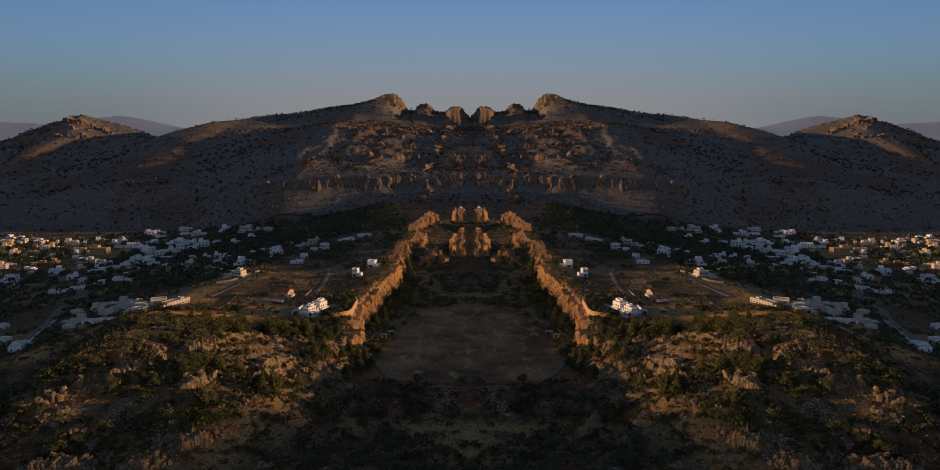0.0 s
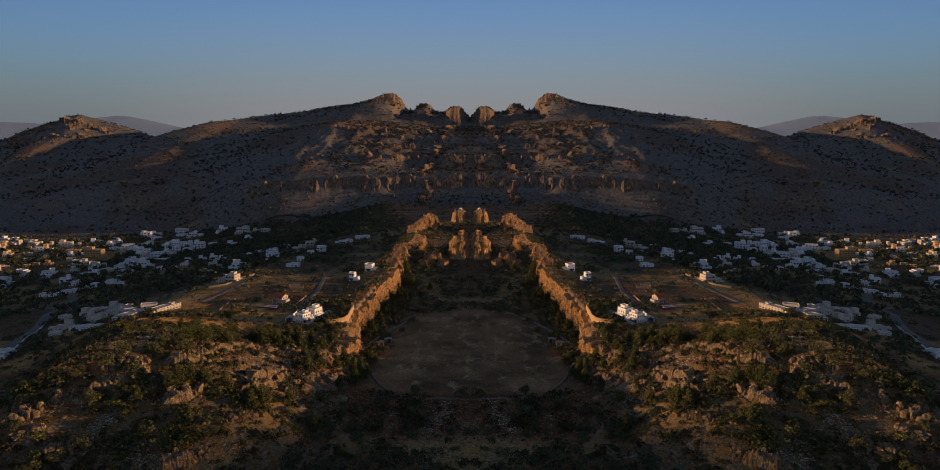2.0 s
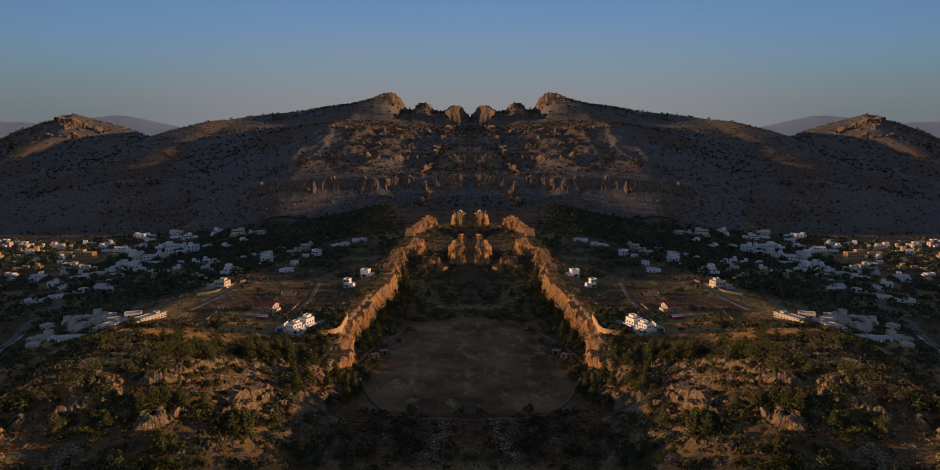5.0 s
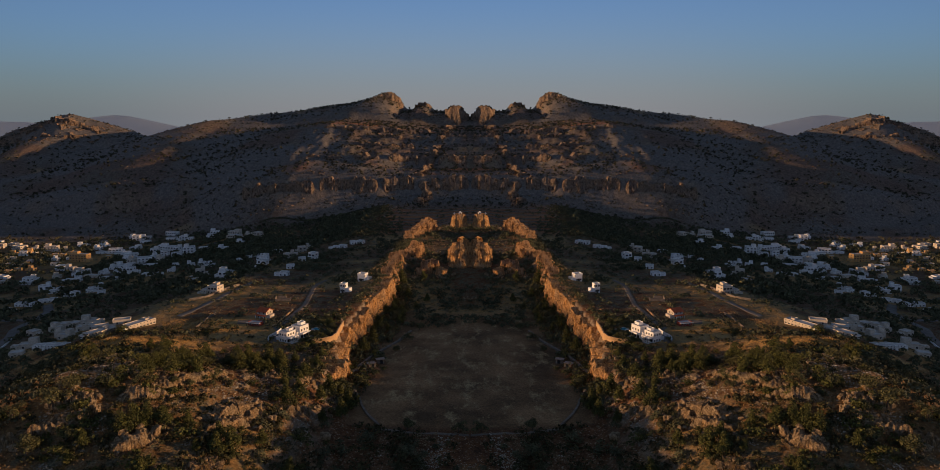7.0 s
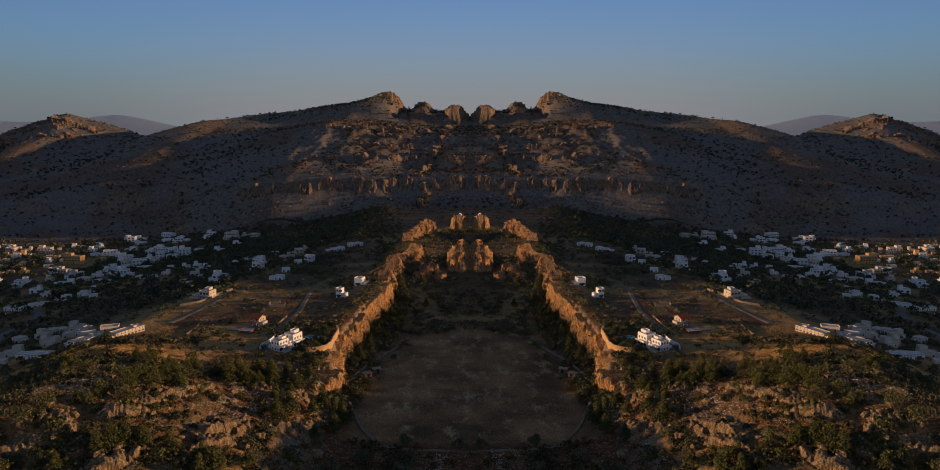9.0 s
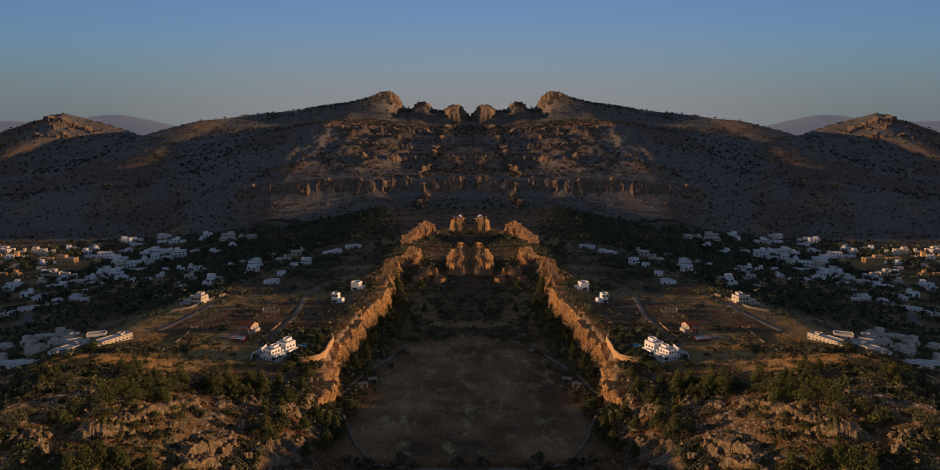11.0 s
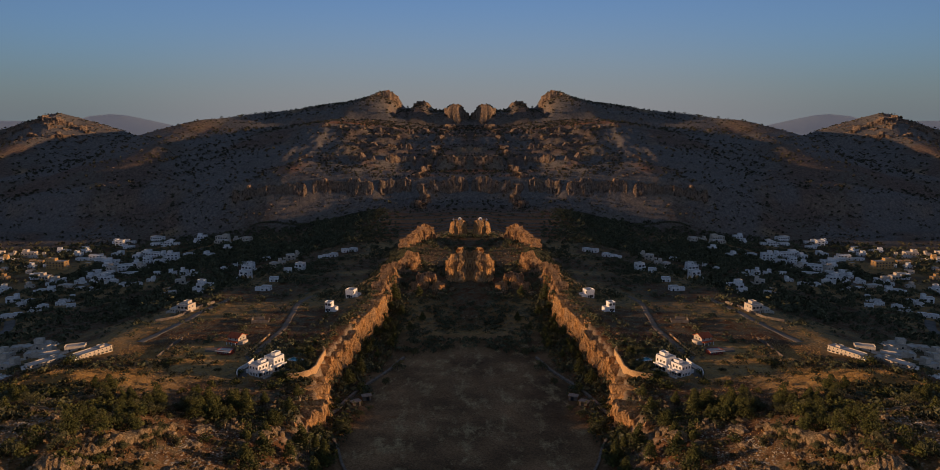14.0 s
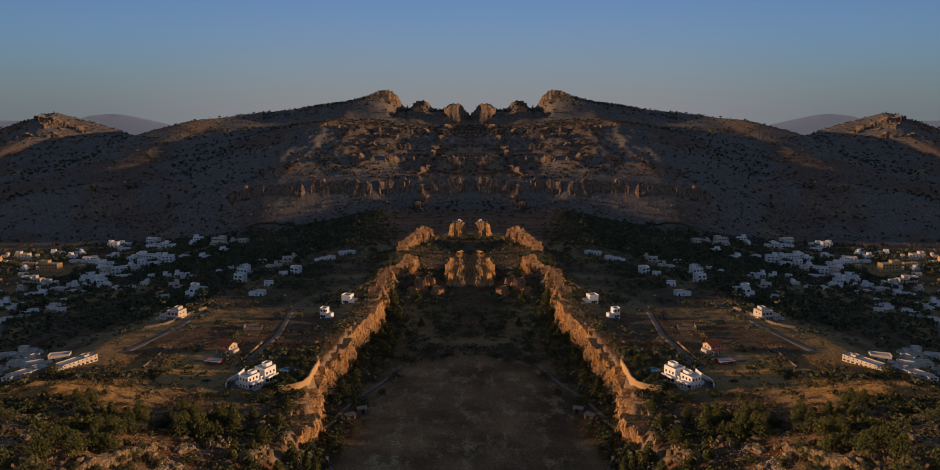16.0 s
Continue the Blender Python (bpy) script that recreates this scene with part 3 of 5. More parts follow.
for k, (x0, x1, mark, low, top) in enumerate(((296, 200, 9, -3, 16), (196, 118, 12, -2, 20), (114, 72, 12, -3, 21), (52, 1, 12, -3, 22), (168, 128, 36, 26, 40), (118, 74, 36, 27, 43), (46, 4, 36, 27, 44), (236, 178, 35, 24, 36), (162, 132, 50, 42, 55), (120, 84, 50, 42, 56), (96, 66, 60, 52, 66), (148, 108, 60, 53, 65), (238, 160, 67, 60, 71), (152, 62, 68, 61, 74), (44, 4, 62, 52, 70))):
    rows = []
    for x in np.linspace(x0, x1, max(5, abs(x1 - x0) // 9)):
        sink = 0.14 * max(x - 230, 0) - (0.05 + 0.03 * (mark > 55)) * min(max(x - 60, 0), 170) * (mark > 20)
        rows.append((x, contour(x, mark - sink, 870, 1340) - 1.5, low - sink, top - sink + 2.5 * math.sin(0.37 * x + k) + 1.5 * math.sin(0.9 * x), 9))
    rock_wall("mountain_cliff", rows, "fluted grey-brown cliff band across the mountain's face", UPLAND_ROCK, seed=135 + 10 * k, step=0.9, flute=1.3 + 1.8 * (k > 3), jag=3.5, saw=0.3 + 0.9 * (k > 3), grain=1.3)
for k, (x0, x1, y) in enumerate(((905, 830, 1338), (842, 742, 1334), (756, 690, 1342), (900, 820, 1316), (830, 740, 1312), (760, 700, 1320), (930, 880, 1322))):
    rows = []
    for x in np.linspace(x0, x1, 7):
        z = ground_at(x, y + 6 * math.sin(0.2 * x))
        rows.append((x, y + 6 * math.sin(0.2 * x), z - 8, z + (3 + 3 * math.sin(0.13 * x + k) if x1 < x < x0 else 0.3), 12))
    rock_wall("knoll_crag", rows, "broken pale limestone belt round the knoll's top", UPLAND_ROCK, seed=705 + 9 * k, step=1.2, flute=3, jag=4, saw=1.5, grain=1.2)
rock_wall("knoll_crag", [(872, 1356, 58, 71, 20), (845, 1350, 62, 79, 20), (818, 1347, 68, 86, 22), (795, 1346, 72, 95, 22), (770, 1347, 70, 92, 22), (742, 1352, 66, 83, 20), (708, 1362, 56, 70, 18)], "flat limestone cap along the knoll's top", UPLAND_ROCK, seed=145, step=1.2, flute=3.5, jag=6, saw=2, grain=1.2)
# ---- helpers for built things ----


def part(name, bm, material, parent, label=""):
    mesh = bpy.data.meshes.new(name)
    bm.to_mesh(mesh)
    bm.free()
    for m in material if isinstance(material, tuple) else (material,):
        mesh.materials.append(m)
    ob = new(name, mesh)
    ob.parent = parent
    return tagged(ob, label) if label else ob


def empty(name, m, label, category, group=""):
    ob = new(name)
    ob.matrix_basis = m
    return tagged(ob, label, category, group)


def box(bm, x0, x1, y0, y1, z0, z1, mat=0, bevel=0.0):
    made = bmesh.ops.create_cube(bm, size=1)["verts"]
    bmesh.ops.scale(bm, vec=(x1 - x0, y1 - y0, z1 - z0), verts=made)
    bmesh.ops.translate(bm, vec=((x0 + x1) / 2, (y0 + y1) / 2, (z0 + z1) / 2), verts=made)
    faces = {f for v in made for f in v.link_faces}
    for f in faces:
        f.material_index = mat
    if bevel:
        edges = {e for f in faces for e in f.edges}
        bmesh.ops.bevel(bm, geom=list(edges), offset=bevel, segments=1, affect="EDGES")
    return made


def boxes(*rows, bevel=0.0):
    bm = bmesh.new()
    for r in rows:
        box(bm, *r, bevel=bevel)
    return bm


def flat_block(x0, x1, y0, y1, z0, z1, rim=0.45):
    """A plastered block with a parapet round its sunken roof."""
    bm = bmesh.new()
    box(bm, x0, x1, y0, y1, z0, z1)
    bm.faces.ensure_lookup_table()
    top = [f for f in bm.faces if f.normal.z > 0.9]
    bmesh.ops.inset_region(bm, faces=top, thickness=0.25)
    bmesh.ops.translate(bm, vec=(0, 0, -rim), verts=top[0].verts)
    top[0].material_index = 1
    edges = [e for e in bm.edges if abs(e.verts[0].co.z - e.verts[1].co.z) > 1 and e.calc_length() > 2]
    bmesh.ops.bevel(bm, geom=edges, offset=0.06, segments=1, affect="EDGES")
    return bm


def window_mesh(name, w, h, frame_material):
    """A framed window whose panes lie behind the frame's face; it looks along -y."""
    bm = bmesh.new()
    box(bm, -w / 2, w / 2, -0.08, 0.05, -h / 2, h / 2)
    bm.faces.ensure_lookup_table()
    front = [f for f in bm.faces if f.normal.y < -0.9]
    bmesh.ops.inset_region(bm, faces=front, thickness=0.09)
    bmesh.ops.translate(bm, vec=(0, 0.06, 0), verts=front[0].verts)
    front[0].material_index = 1
    mesh = bpy.data.meshes.new(name)
    bm.to_mesh(mesh)
    bm.free()
    mesh.materials.append(frame_material)
    mesh.materials.append(GLASS)
    return mesh


WINDOW, WIDE, DOOR = window_mesh("window", 1.1, 1.25, WHITE), window_mesh("window", 2.2, 1.7, WHITE), window_mesh("door", 1.2, 2.15, TIMBER)


def put(name, mesh, parent, m):
    ob = new(name, mesh)
    ob.parent = parent
    ob.matrix_basis = m
    return ob


def pane_mesh(w, h):
    """The glass of a window, with a thin middle bar, that sits in its frame."""
    bm = bmesh.new()
    box(bm, -w / 2 + 0.1, w / 2 - 0.1, -0.05, -0.03, -h / 2 + 0.1, h / 2 - 0.1)
    mesh = bpy.data.meshes.new("pane")
    bm.to_mesh(mesh)
    bm.free()
    mesh.materials.append(GLASS)
    return mesh


PANES = {WINDOW: pane_mesh(1.1, 1.25), WIDE: pane_mesh(2.2, 1.7)}


def glazed(mesh, parent, m):
    """A window with its pane as a piece of its own."""
    ob = put("window", mesh, parent, m)
    put("pane", PANES[mesh], ob, Matrix.Identity(4))
    return ob


BUILT = []  # (x, y, radius) of what stands on the ground, kept free of trees


def stand(x, y, turn, sink=0.0, reach=6.0):
    BUILT.append((abs(x), y, reach))
    spots = [ground_at(x + dx, y + dy) for dx in (-3, 0, 3) for dy in (-3, 0, 3)]
    return pose(x, y, min(spots) * 0.6 + 0.4 * sum(spots) / 9 - sink, 0, 0, turn)


def shrink(thing, k, tall=1.0):
    """Bring a whole building to its true size, parts and all."""
    for ob in thing.children:
        ob.matrix_basis = Matrix.Diagonal((k, k, k * tall, 1)) @ ob.matrix_basis


def house(x, y, w, d, storeys, turn, paint, label, rng, group="houses of the town"):
    """A flat-roofed house of some storeys, with windows, a door and, over one storey, balconies."""
    h = 3.05 * storeys + 0.6
    thing = empty("house", stand(-x, y, turn, 0.2, max(w, d) * 0.62), label, "house", group)
    mats = (PAINT[paint], SCREED)
    part("wall", flat_block(-w / 2, w / 2, -d / 2, d / 2, -2.5, h), mats, thing)
    if rng.random() < 0.55 and w > 7:
        a = w * rng.uniform(0.35, 0.55)
        side = rng.choice((-1, 1))
        x0 = -w / 2 + 0.1 if side < 0 else w / 2 - a - 0.1
        part("upper_storey", flat_block(x0, x0 + a, -d * 0.15, d / 2 - 0.1, h - 0.4, h + 2.5), mats, thing)
    if rng.random() < 0.6:
        wing = rng.uniform(2.5, 4.5)
        side = rng.choice((-1, 1))
        x0 = w / 2 if side > 0 else -w / 2 - wing
        part("wing", flat_block(x0, x0 + wing, -d / 2 + rng.uniform(0.3, 1.5), d / 2 - 1, -2.5, min(h - 0.8, 3.4)), mats, thing)
    n = max(2, int(w / 3.4))
    for floor in range(storeys):
        for k in range(n):
            px = -w / 2 + w * (k + 0.5) / n
            mesh, name, low = (DOOR, "door", 1.08) if floor == 0 and k == n // 2 else (WINDOW, "window", 1.65)
            if floor and storeys > 1:
                mesh, low = WIDE, 1.25
            put(name, mesh, thing, pose(px, -d / 2 - 0.02, 3.05 * floor + low))
        put("window", WINDOW, thing, pose(w / 2 + 0.02, 0, 3.05 * floor + 1.65, 0, 0, 90))
        if floor:
            z = 3.05 * floor
            rows = ((-w / 2 + 0.3, w / 2 - 0.3, -d / 2 - 1.3, -d / 2 + 0.02, z - 0.18, z), (-w / 2 + 0.3, w / 2 - 0.3, -d / 2 - 1.3, -d / 2 - 1.18, z, z + 0.85))
            part("balcony", boxes(*rows), PAINT[paint], thing)
    shrink(thing, 0.86)
    twin(thing)
    return thing


def draped(name, line, width, material, label, category, lift=0.12, height=0.0, step=2.5):
    """A strip or a low wall that follows the ground along a line of (distance from the middle, y)."""
    line = np.array(line, float)
    along = np.concatenate([[0], np.cumsum(np.hypot(np.diff(line[:, 0]), np.diff(line[:, 1])))])
    s = np.linspace(0, along[-1], max(3, int(along[-1] / step)))
    X, y = np.interp(s, along, line[:, 0]), np.interp(s, along, line[:, 1])
    if len(line) > 3:
        k = np.ones(5) / 5
        X[2:-2], y[2:-2] = np.convolve(X, k, "valid"), np.convolve(y, k, "valid")
    tx, ty = np.gradient(X), np.gradient(y)
    size = np.hypot(tx, ty)
    nx, ny = -ty / size, tx / size
    if height:
        ground = relief(X, y)
        top = ground + height * (1 + 0.12 * rough(s, s * 0, 3, 5, 2))
        ring = [(-1, ground - 1.2), (-0.9, top - 0.08), (-0.6, top), (0.6, top), (0.9, top - 0.08), (1, ground - 1.2)]
    else:
        ring = [(k, np.maximum(relief(X + nx * k * width / 2, y + ny * k * width / 2), relief(X, y) - 0.4) + lift) for k in (-1, -0.5, 0, 0.5, 1)]
        ring = [(-1.06, ring[0][1] - 0.8)] + ring + [(1.06, ring[-1][1] - 0.8)]
    rows = np.stack([np.stack([-(X + nx * k * width / 2), y + ny * k * width / 2, z], -1) for k, z in ring], 1)
    mesh = sheet(name, rows.reshape(-1, 3), grid_faces(len(s), len(ring)), material, smooth=not height)
    ob = tagged(new(name, mesh), label, category, kind="structure")
    twin(ob)
    for a, b in zip(X[::2], y[::2]):
        BUILT.append((a, b, width / 2 + 1.2))
    return ob


# ---- the villa on the plateau ----


def villa():
    thing = empty("villa", stand(-77.2, 319.5, -30, 0.0, 8), "white two-block villa with stepped parapets and terraces", "house")
    mats = (WHITE, SCREED)
    part("wall", flat_block(-4, 3.5, -9, -0.5, -2.5, 6.3), mats, thing)
    part("wall", flat_block(-2.6, 5.4, 1.5, 10, -2.5, 7.6), mats, thing)
    part("wall", flat_block(-2.0, 4.4, -0.6, 1.6, -2.5, 4.6), mats, thing)
    part("upper_storey", flat_block(-1.6, 1.6, -4.6, -0.7, 5.9, 7.4), mats, thing)
    part("upper_storey", flat_block(-0.6, 3.0, 5.2, 9.6, 7.2, 8.9), mats, thing)
    part("wing", flat_block(-8.5, -4, -7.5, -2, -2.5, 2.2), mats, thing)
    part("terrace", boxes((3.5, 7.0, -8.5, 0.5, -2.5, 0.2), (5.4, 9.2, 0.5, 10.5, -2.5, 0.5)), CREAM, thing, "paved cream terrace")
    for y in (-8.2, -6.1, -4.0, -1.9):
        part("column", boxes((6.3, 6.7, y, y + 0.4, 0.2, 2.9), bevel=0.04), WHITE, thing)
    part("canopy", boxes((3.5, 7.0, -8.5, -1.2, 2.9, 3.15), (6.8, 7.0, -8.5, -1.2, 3.15, 3.9)), WHITE, thing, "white balcony slab on columns")
    part("canopy", boxes((5.4, 7.8, 2.0, 9.5, 3.3, 3.5), (7.6, 7.8, 2.0, 9.5, 3.5, 4.2)), WHITE, thing, "white balcony slab with parapet")
    part("stair", boxes(*[(7.2 + 0.35 * k, 7.6 + 0.35 * k, 8.6, 10.4, -1.5, 2.6 - 0.3 * k) for k in range(8)]), WHITE, thing, "white outside stair")
    part("parapet", boxes((9.0, 9.2, 0.5, 10.5, 0.5, 1.3), (6.85, 7.0, -8.5, 0.5, 0.2, 0.9)), WHITE, thing)
    for y in (-7.4, -5.0, -2.6):
        for z in (1.5, 4.7):
            glazed(WIDE if z < 2 else WINDOW, thing, pose(3.52, y, z, 0, 0, 90))
    for y in (3.2, 5.8, 8.4):
        for z in (1.7, 5.2):
            glazed(WIDE if z < 2 else WINDOW, thing, pose(5.42, y, z, 0, 0, 90))
    for x in (-2.4, 0.0, 2.2):
        for z in (1.6, 4.7):
            glazed(WINDOW, thing, pose(x, -9.02, z))
    for x in (-1.4, 0.6):
        glazed(WINDOW, thing, pose(x, 1.48, 6.0))
    put("door", DOOR, thing, pose(3.2, -0.62, 1.3))
    shrink(thing, 0.635, 1.25)
    twin(thing)
    pool = empty("swimming_pool", stand(-69, 331.5, -30, -0.35, 3.5), "turquoise swimming pool in a pale paved deck", "pool")
    part("deck", boxes((-4.0, 4.0, -2.6, 2.6, -2.0, 0.1), bevel=0.05), CREAM, pool)
    part("basin_rim", boxes((-3.3, 3.3, -2.0, -1.7, 0.1, 0.2), (-3.3, 3.3, 1.7, 2.0, 0.1, 0.2), (-3.3, -3.0, -1.7, 1.7, 0.1, 0.2), (3.0, 3.3, -1.7, 1.7, 0.1, 0.2)), WHITE, pool)
    part("water", boxes((-3.0, 3.0, -1.7, 1.7, 0.1, 0.15)), POOL, pool)
    shrink(pool, 0.8)
    twin(pool)


villa()
draped("garden_wall", [(66.5, 310), (64, 310.6), (61, 311.6), (58.8, 313.5), (58.2, 318), (58.3, 324), (58.4, 331), (58.2, 337), (60, 341)], 0.7, WALLSTONE, "sunlit ochre stone wall round the villa's garden", "wall", height=2.3, step=1.2)
draped("garden_wall", [(86, 313), (87.5, 318), (86.5, 325), (85.5, 331)], 0.4, WHITE, "white plastered wall beside the villa's drive", "wall", height=1.6, step=1.2)
draped("drive", [(84.5, 314), (85, 320), (84.5, 327), (86.5, 333), (90, 338)], 2.8, ASPHALT, "dark paved drive to the villa", "road")


def red_house():
    thing = empty("house", stand(-99.8, 354.5, -24, 0.1, 8), "cream two-storey house with a red tiled gable roof", "house")
    part("wall", boxes((-4, 4, -3.6, 3.6, -2.5, 5.4)), CREAM, thing)
    part("wing", boxes((4, 6.8, -3.0, 2.0, -2.5, 3.0), (3.0, 7.0, -3.2, 2.2, 3.0, 3.2)), CREAM, thing)
    bm = bmesh.new()
    for side in (-1, 1):
        v = [bm.verts.new(p) for p in ((-4.6 * 1, side * 4.3, 5.0), (4.6, side * 4.3, 5.0), (4.6, 0, 7.2), (-4.6, 0, 7.2), (-4.6, side * 4.3, 5.25), (4.6, side * 4.3, 5.25), (4.6, 0, 7.5), (-4.6, 0, 7.5))]
        for f in ((0, 1, 2, 3), (4, 5, 6, 7), (0, 1, 5, 4), (1, 2, 6, 5), (0, 3, 7, 4), (2, 3, 7, 6)):
            bm.faces.new([v[k] for k in f])
    bmesh.ops.recalc_face_normals(bm, faces=bm.faces)
    part("roof", bm, TILE, thing, "red tiled gable roof")
    for x in (-3.9, 3.7):
        bm = bmesh.new()
        a, b = ([bm.verts.new((q, *p)) for p in ((-3.6, 5.4), (3.6, 5.4), (0, 7.2))] for q in (x, x + 0.2))
        bm.faces.new(a[::-1]), bm.faces.new(b)
        for k in range(3):
            bm.faces.new((a[k], a[(k + 1) % 3], b[(k + 1) % 3], b[k]))
        part("gable", bm, CREAM, thing)
    part("porch_roof", boxes((-4.4, 4.2, -6.0, -3.5, 2.7, 2.95)), TILE, thing, "red tiled porch roof")
    for x in (-3.8, 0, 3.6):
        part("porch_post", boxes((x - 0.15, x + 0.15, -5.8, -5.5, -1.5, 2.7)), WHITE, thing)
    for x in (-2.2, 2.0):
        glazed(WINDOW, thing, pose(x, -3.62, 4.2))
        glazed(WIDE, thing, pose(x, -3.62, 1.3))
        glazed(WINDOW, thing, pose(4.02, x * 0.7, 4.2, 0, 0, 90))
    shrink(thing, 0.67)
    twin(thing)
    barn = empty("outbuilding", stand(-100.4, 342, -14, 0.1, 5), "low red-walled outbuilding with a pale flat roof", "outbuilding")
    part("wall", flat_block(-4.2, 4.2, -2.4, 2.4, -2, 2.7, 0.3), (ROSE, SCREED), barn)
    part("canopy", boxes((-4.8, 4.8, -4.0, -2.3, 2.3, 2.45)), SCREED, barn)
    for x in (-4.5, 4.3):
        part("canopy_post", boxes((x, x + 0.2, -3.9, -3.7, -1.5, 2.3)), TIMBER, barn)
    for x in (-2.4, 0.2, 2.6):
        glazed(WINDOW, barn, pose(x, -2.42, 1.4))
    shrink(barn, 0.72)
    twin(barn)
    draped("yard", [(110, 345), (104, 347), (97, 346)], 6, TRACK, "pale gravel yard between the red houses", "yard")


red_house()


def stepped_house():
    thing = empty("house", stand(-146, 406, -16, 0.2, 11), "cream stepped house on a walled terrace", "house")
    mats = (CREAM, SCREED)
    part("wall", flat_block(-2, 8, -2, 7, -3, 7.0), mats, thing)
    part("wall", flat_block(-7, -1.9, -4, 4, -3, 4.0), mats, thing)
    part("wing", flat_block(-10, -6.9, -5, 1, -3, 1.6), mats, thing)
    part("upper_storey", flat_block(1, 5, 2, 6.8, 6.6, 8.8), mats, thing)
    part("balcony", boxes((-2, 8, -4.0, -1.9, 2.9, 3.1), (-2, 8, -4.0, -3.85, 3.1, 3.9)), CREAM, thing)
    for x in (-1.8, 1.5, 4.7, 7.6):
        part("column", boxes((x - 0.15, x + 0.15, -3.9, -3.6, -2, 2.9)), CREAM, thing)
    for x in (0, 3, 6):
        for z in (1.3, 4.6):
            glazed(WIDE, thing, pose(x, -2.02, z))
    for x in (-5.6, -3.4):
        glazed(WINDOW, thing, pose(x, -4.02, 2.2))
    for y in (0, 3.5):
        for z in (1.6, 4.8):
            glazed(WINDOW, thing, pose(8.02, y, z, 0, 0, 90))
    shrink(thing, 0.66)
    twin(thing)


stepped_house()
draped("retaining_wall", [(152, 391), (146, 393), (143.6, 396.5), (141.3, 403.2), (139.2, 415.8), (136.6, 425.3)], 0.7, RUBBLE, "grey stone retaining wall along the road", "wall", height=1.2, step=2)
draped("road", [(143.5, 358), (142.5, 362.6), (140, 375.3), (137.4, 389), (135.3, 402.7), (133.6, 419.3), (132, 441.8)], 3.4, ASPHALT, "worn asphalt road past the stepped house", "road")
draped("road", [(88.8, 334), (87.4, 345), (86.5, 358), (85.9, 374.3), (87, 388), (88.3, 400.7), (90.8, 417.8), (91.2, 428.9), (89, 446)], 2.6, TRACK, "pale lane over the plateau", "road")
draped("lane_wall", [(91.2, 337), (89.8, 349.6), (89.0, 366)], 0.5, WALLSTONE, "sunlit low stone wall beside the lane", "wall", height=0.8, step=1.5)
draped("lane_wall", [(125.6, 334.6), (127, 352.6), (126.3, 360.7)], 0.5, RUBBLE, "low grey wall across the grass", "wall", height=1.1, step=1.5)
draped("road", [(214, 300), (218, 318), (229.5, 346), (242, 375), (259, 408), (262, 430), (280, 470), (300, 500)], 6, ASPHALT, "asphalt road down into the town", "road")
draped("road", [(262, 428), (300, 452), (350, 470), (420, 490)], 5, ASPHALT, "asphalt street between trees", "road")
draped("road", [(330, 640), (336, 690), (318, 735), (300, 770), (286, 800)], 9, ASPHALT, "broad asphalt street through the town", "road")
draped("road_wall", [(211, 298), (215, 318), (226, 346), (239, 375)], 0.5, WHITE, "white kerb wall along the road", "wall", height=0.9)
draped("stone_wall", [(48.5, 300), (46, 316), (42.5, 329), (38, 341), (34, 352), (30, 368)], 1.3, RUBBLE, "tumbled dry-stone wall along the field", "wall", height=0.9, step=1.0)
draped("stone_wall", [(48, 288), (45.5, 281), (41, 272), (38, 262), (34.5, 254), (30, 246.5)], 0.9, RUBBLE, "low dry-stone wall at the field's edge", "wall", height=0.7, step=1.0)
draped("field_track", [(31, 244.6), (22, 242.4), (10, 242.2), (0.2, 242.0)], 1.4, TRACK, "trodden pale track along the field's foot", "path", lift=0.06)


def shed(x, y, turn):
    thing = empty("shed", stand(-x, y, turn, 0, 2.5), "small grey sheet-metal shed at the field's edge", "shed", "field sheds")
    part("wall", boxes((-1.6, 1.6, -1.1, 1.1, -0.6, 2.0)), RUBBLE, thing)
    part("roof", boxes((-1.9, 1.9, -1.5, 1.4, 2.0, 2.1)), SHEET, thing, "pale corrugated roof")
    put("door", DOOR, thing, pose(0.3, -1.12, 1.05))
    twin(thing)


shed(39, 317, 20), shed(42, 310.5, 35)


def cabin(x, y, w, d, h, label):
    thing = empty("house", stand(-x, y, -20, 0.1, 5), label, "house")
    part("wall", flat_block(-w / 2, w / 2, -d / 2, d / 2, -2.5, h), (WHITE, SCREED), thing)
    part("wing", flat_block(w / 2, w / 2 + 2.4, -d / 2 + 0.5, d / 2, -2.5, h * 0.55), (WHITE, SCREED), thing)
    for z in (1.5, 4.3)[: int(h / 2.8)]:
        for px in (-w / 4, w / 4):
            glazed(WINDOW, thing, pose(px, -d / 2 - 0.02, z))
        glazed(WINDOW, thing, pose(w / 2 + 0.02, -d / 2 + 0.3, h - 1.4, 0, 0, 90))
    put("door", DOOR, thing, pose(0, -d / 2 - 0.02, 1.08))
    twin(thing)


cabin(64, 430, 4.8, 4.4, 5.2, "small white tower house near the cliff top")
cabin(70.5, 404, 3.3, 3.3, 5.7, "narrow white two-storey house on bare ground")


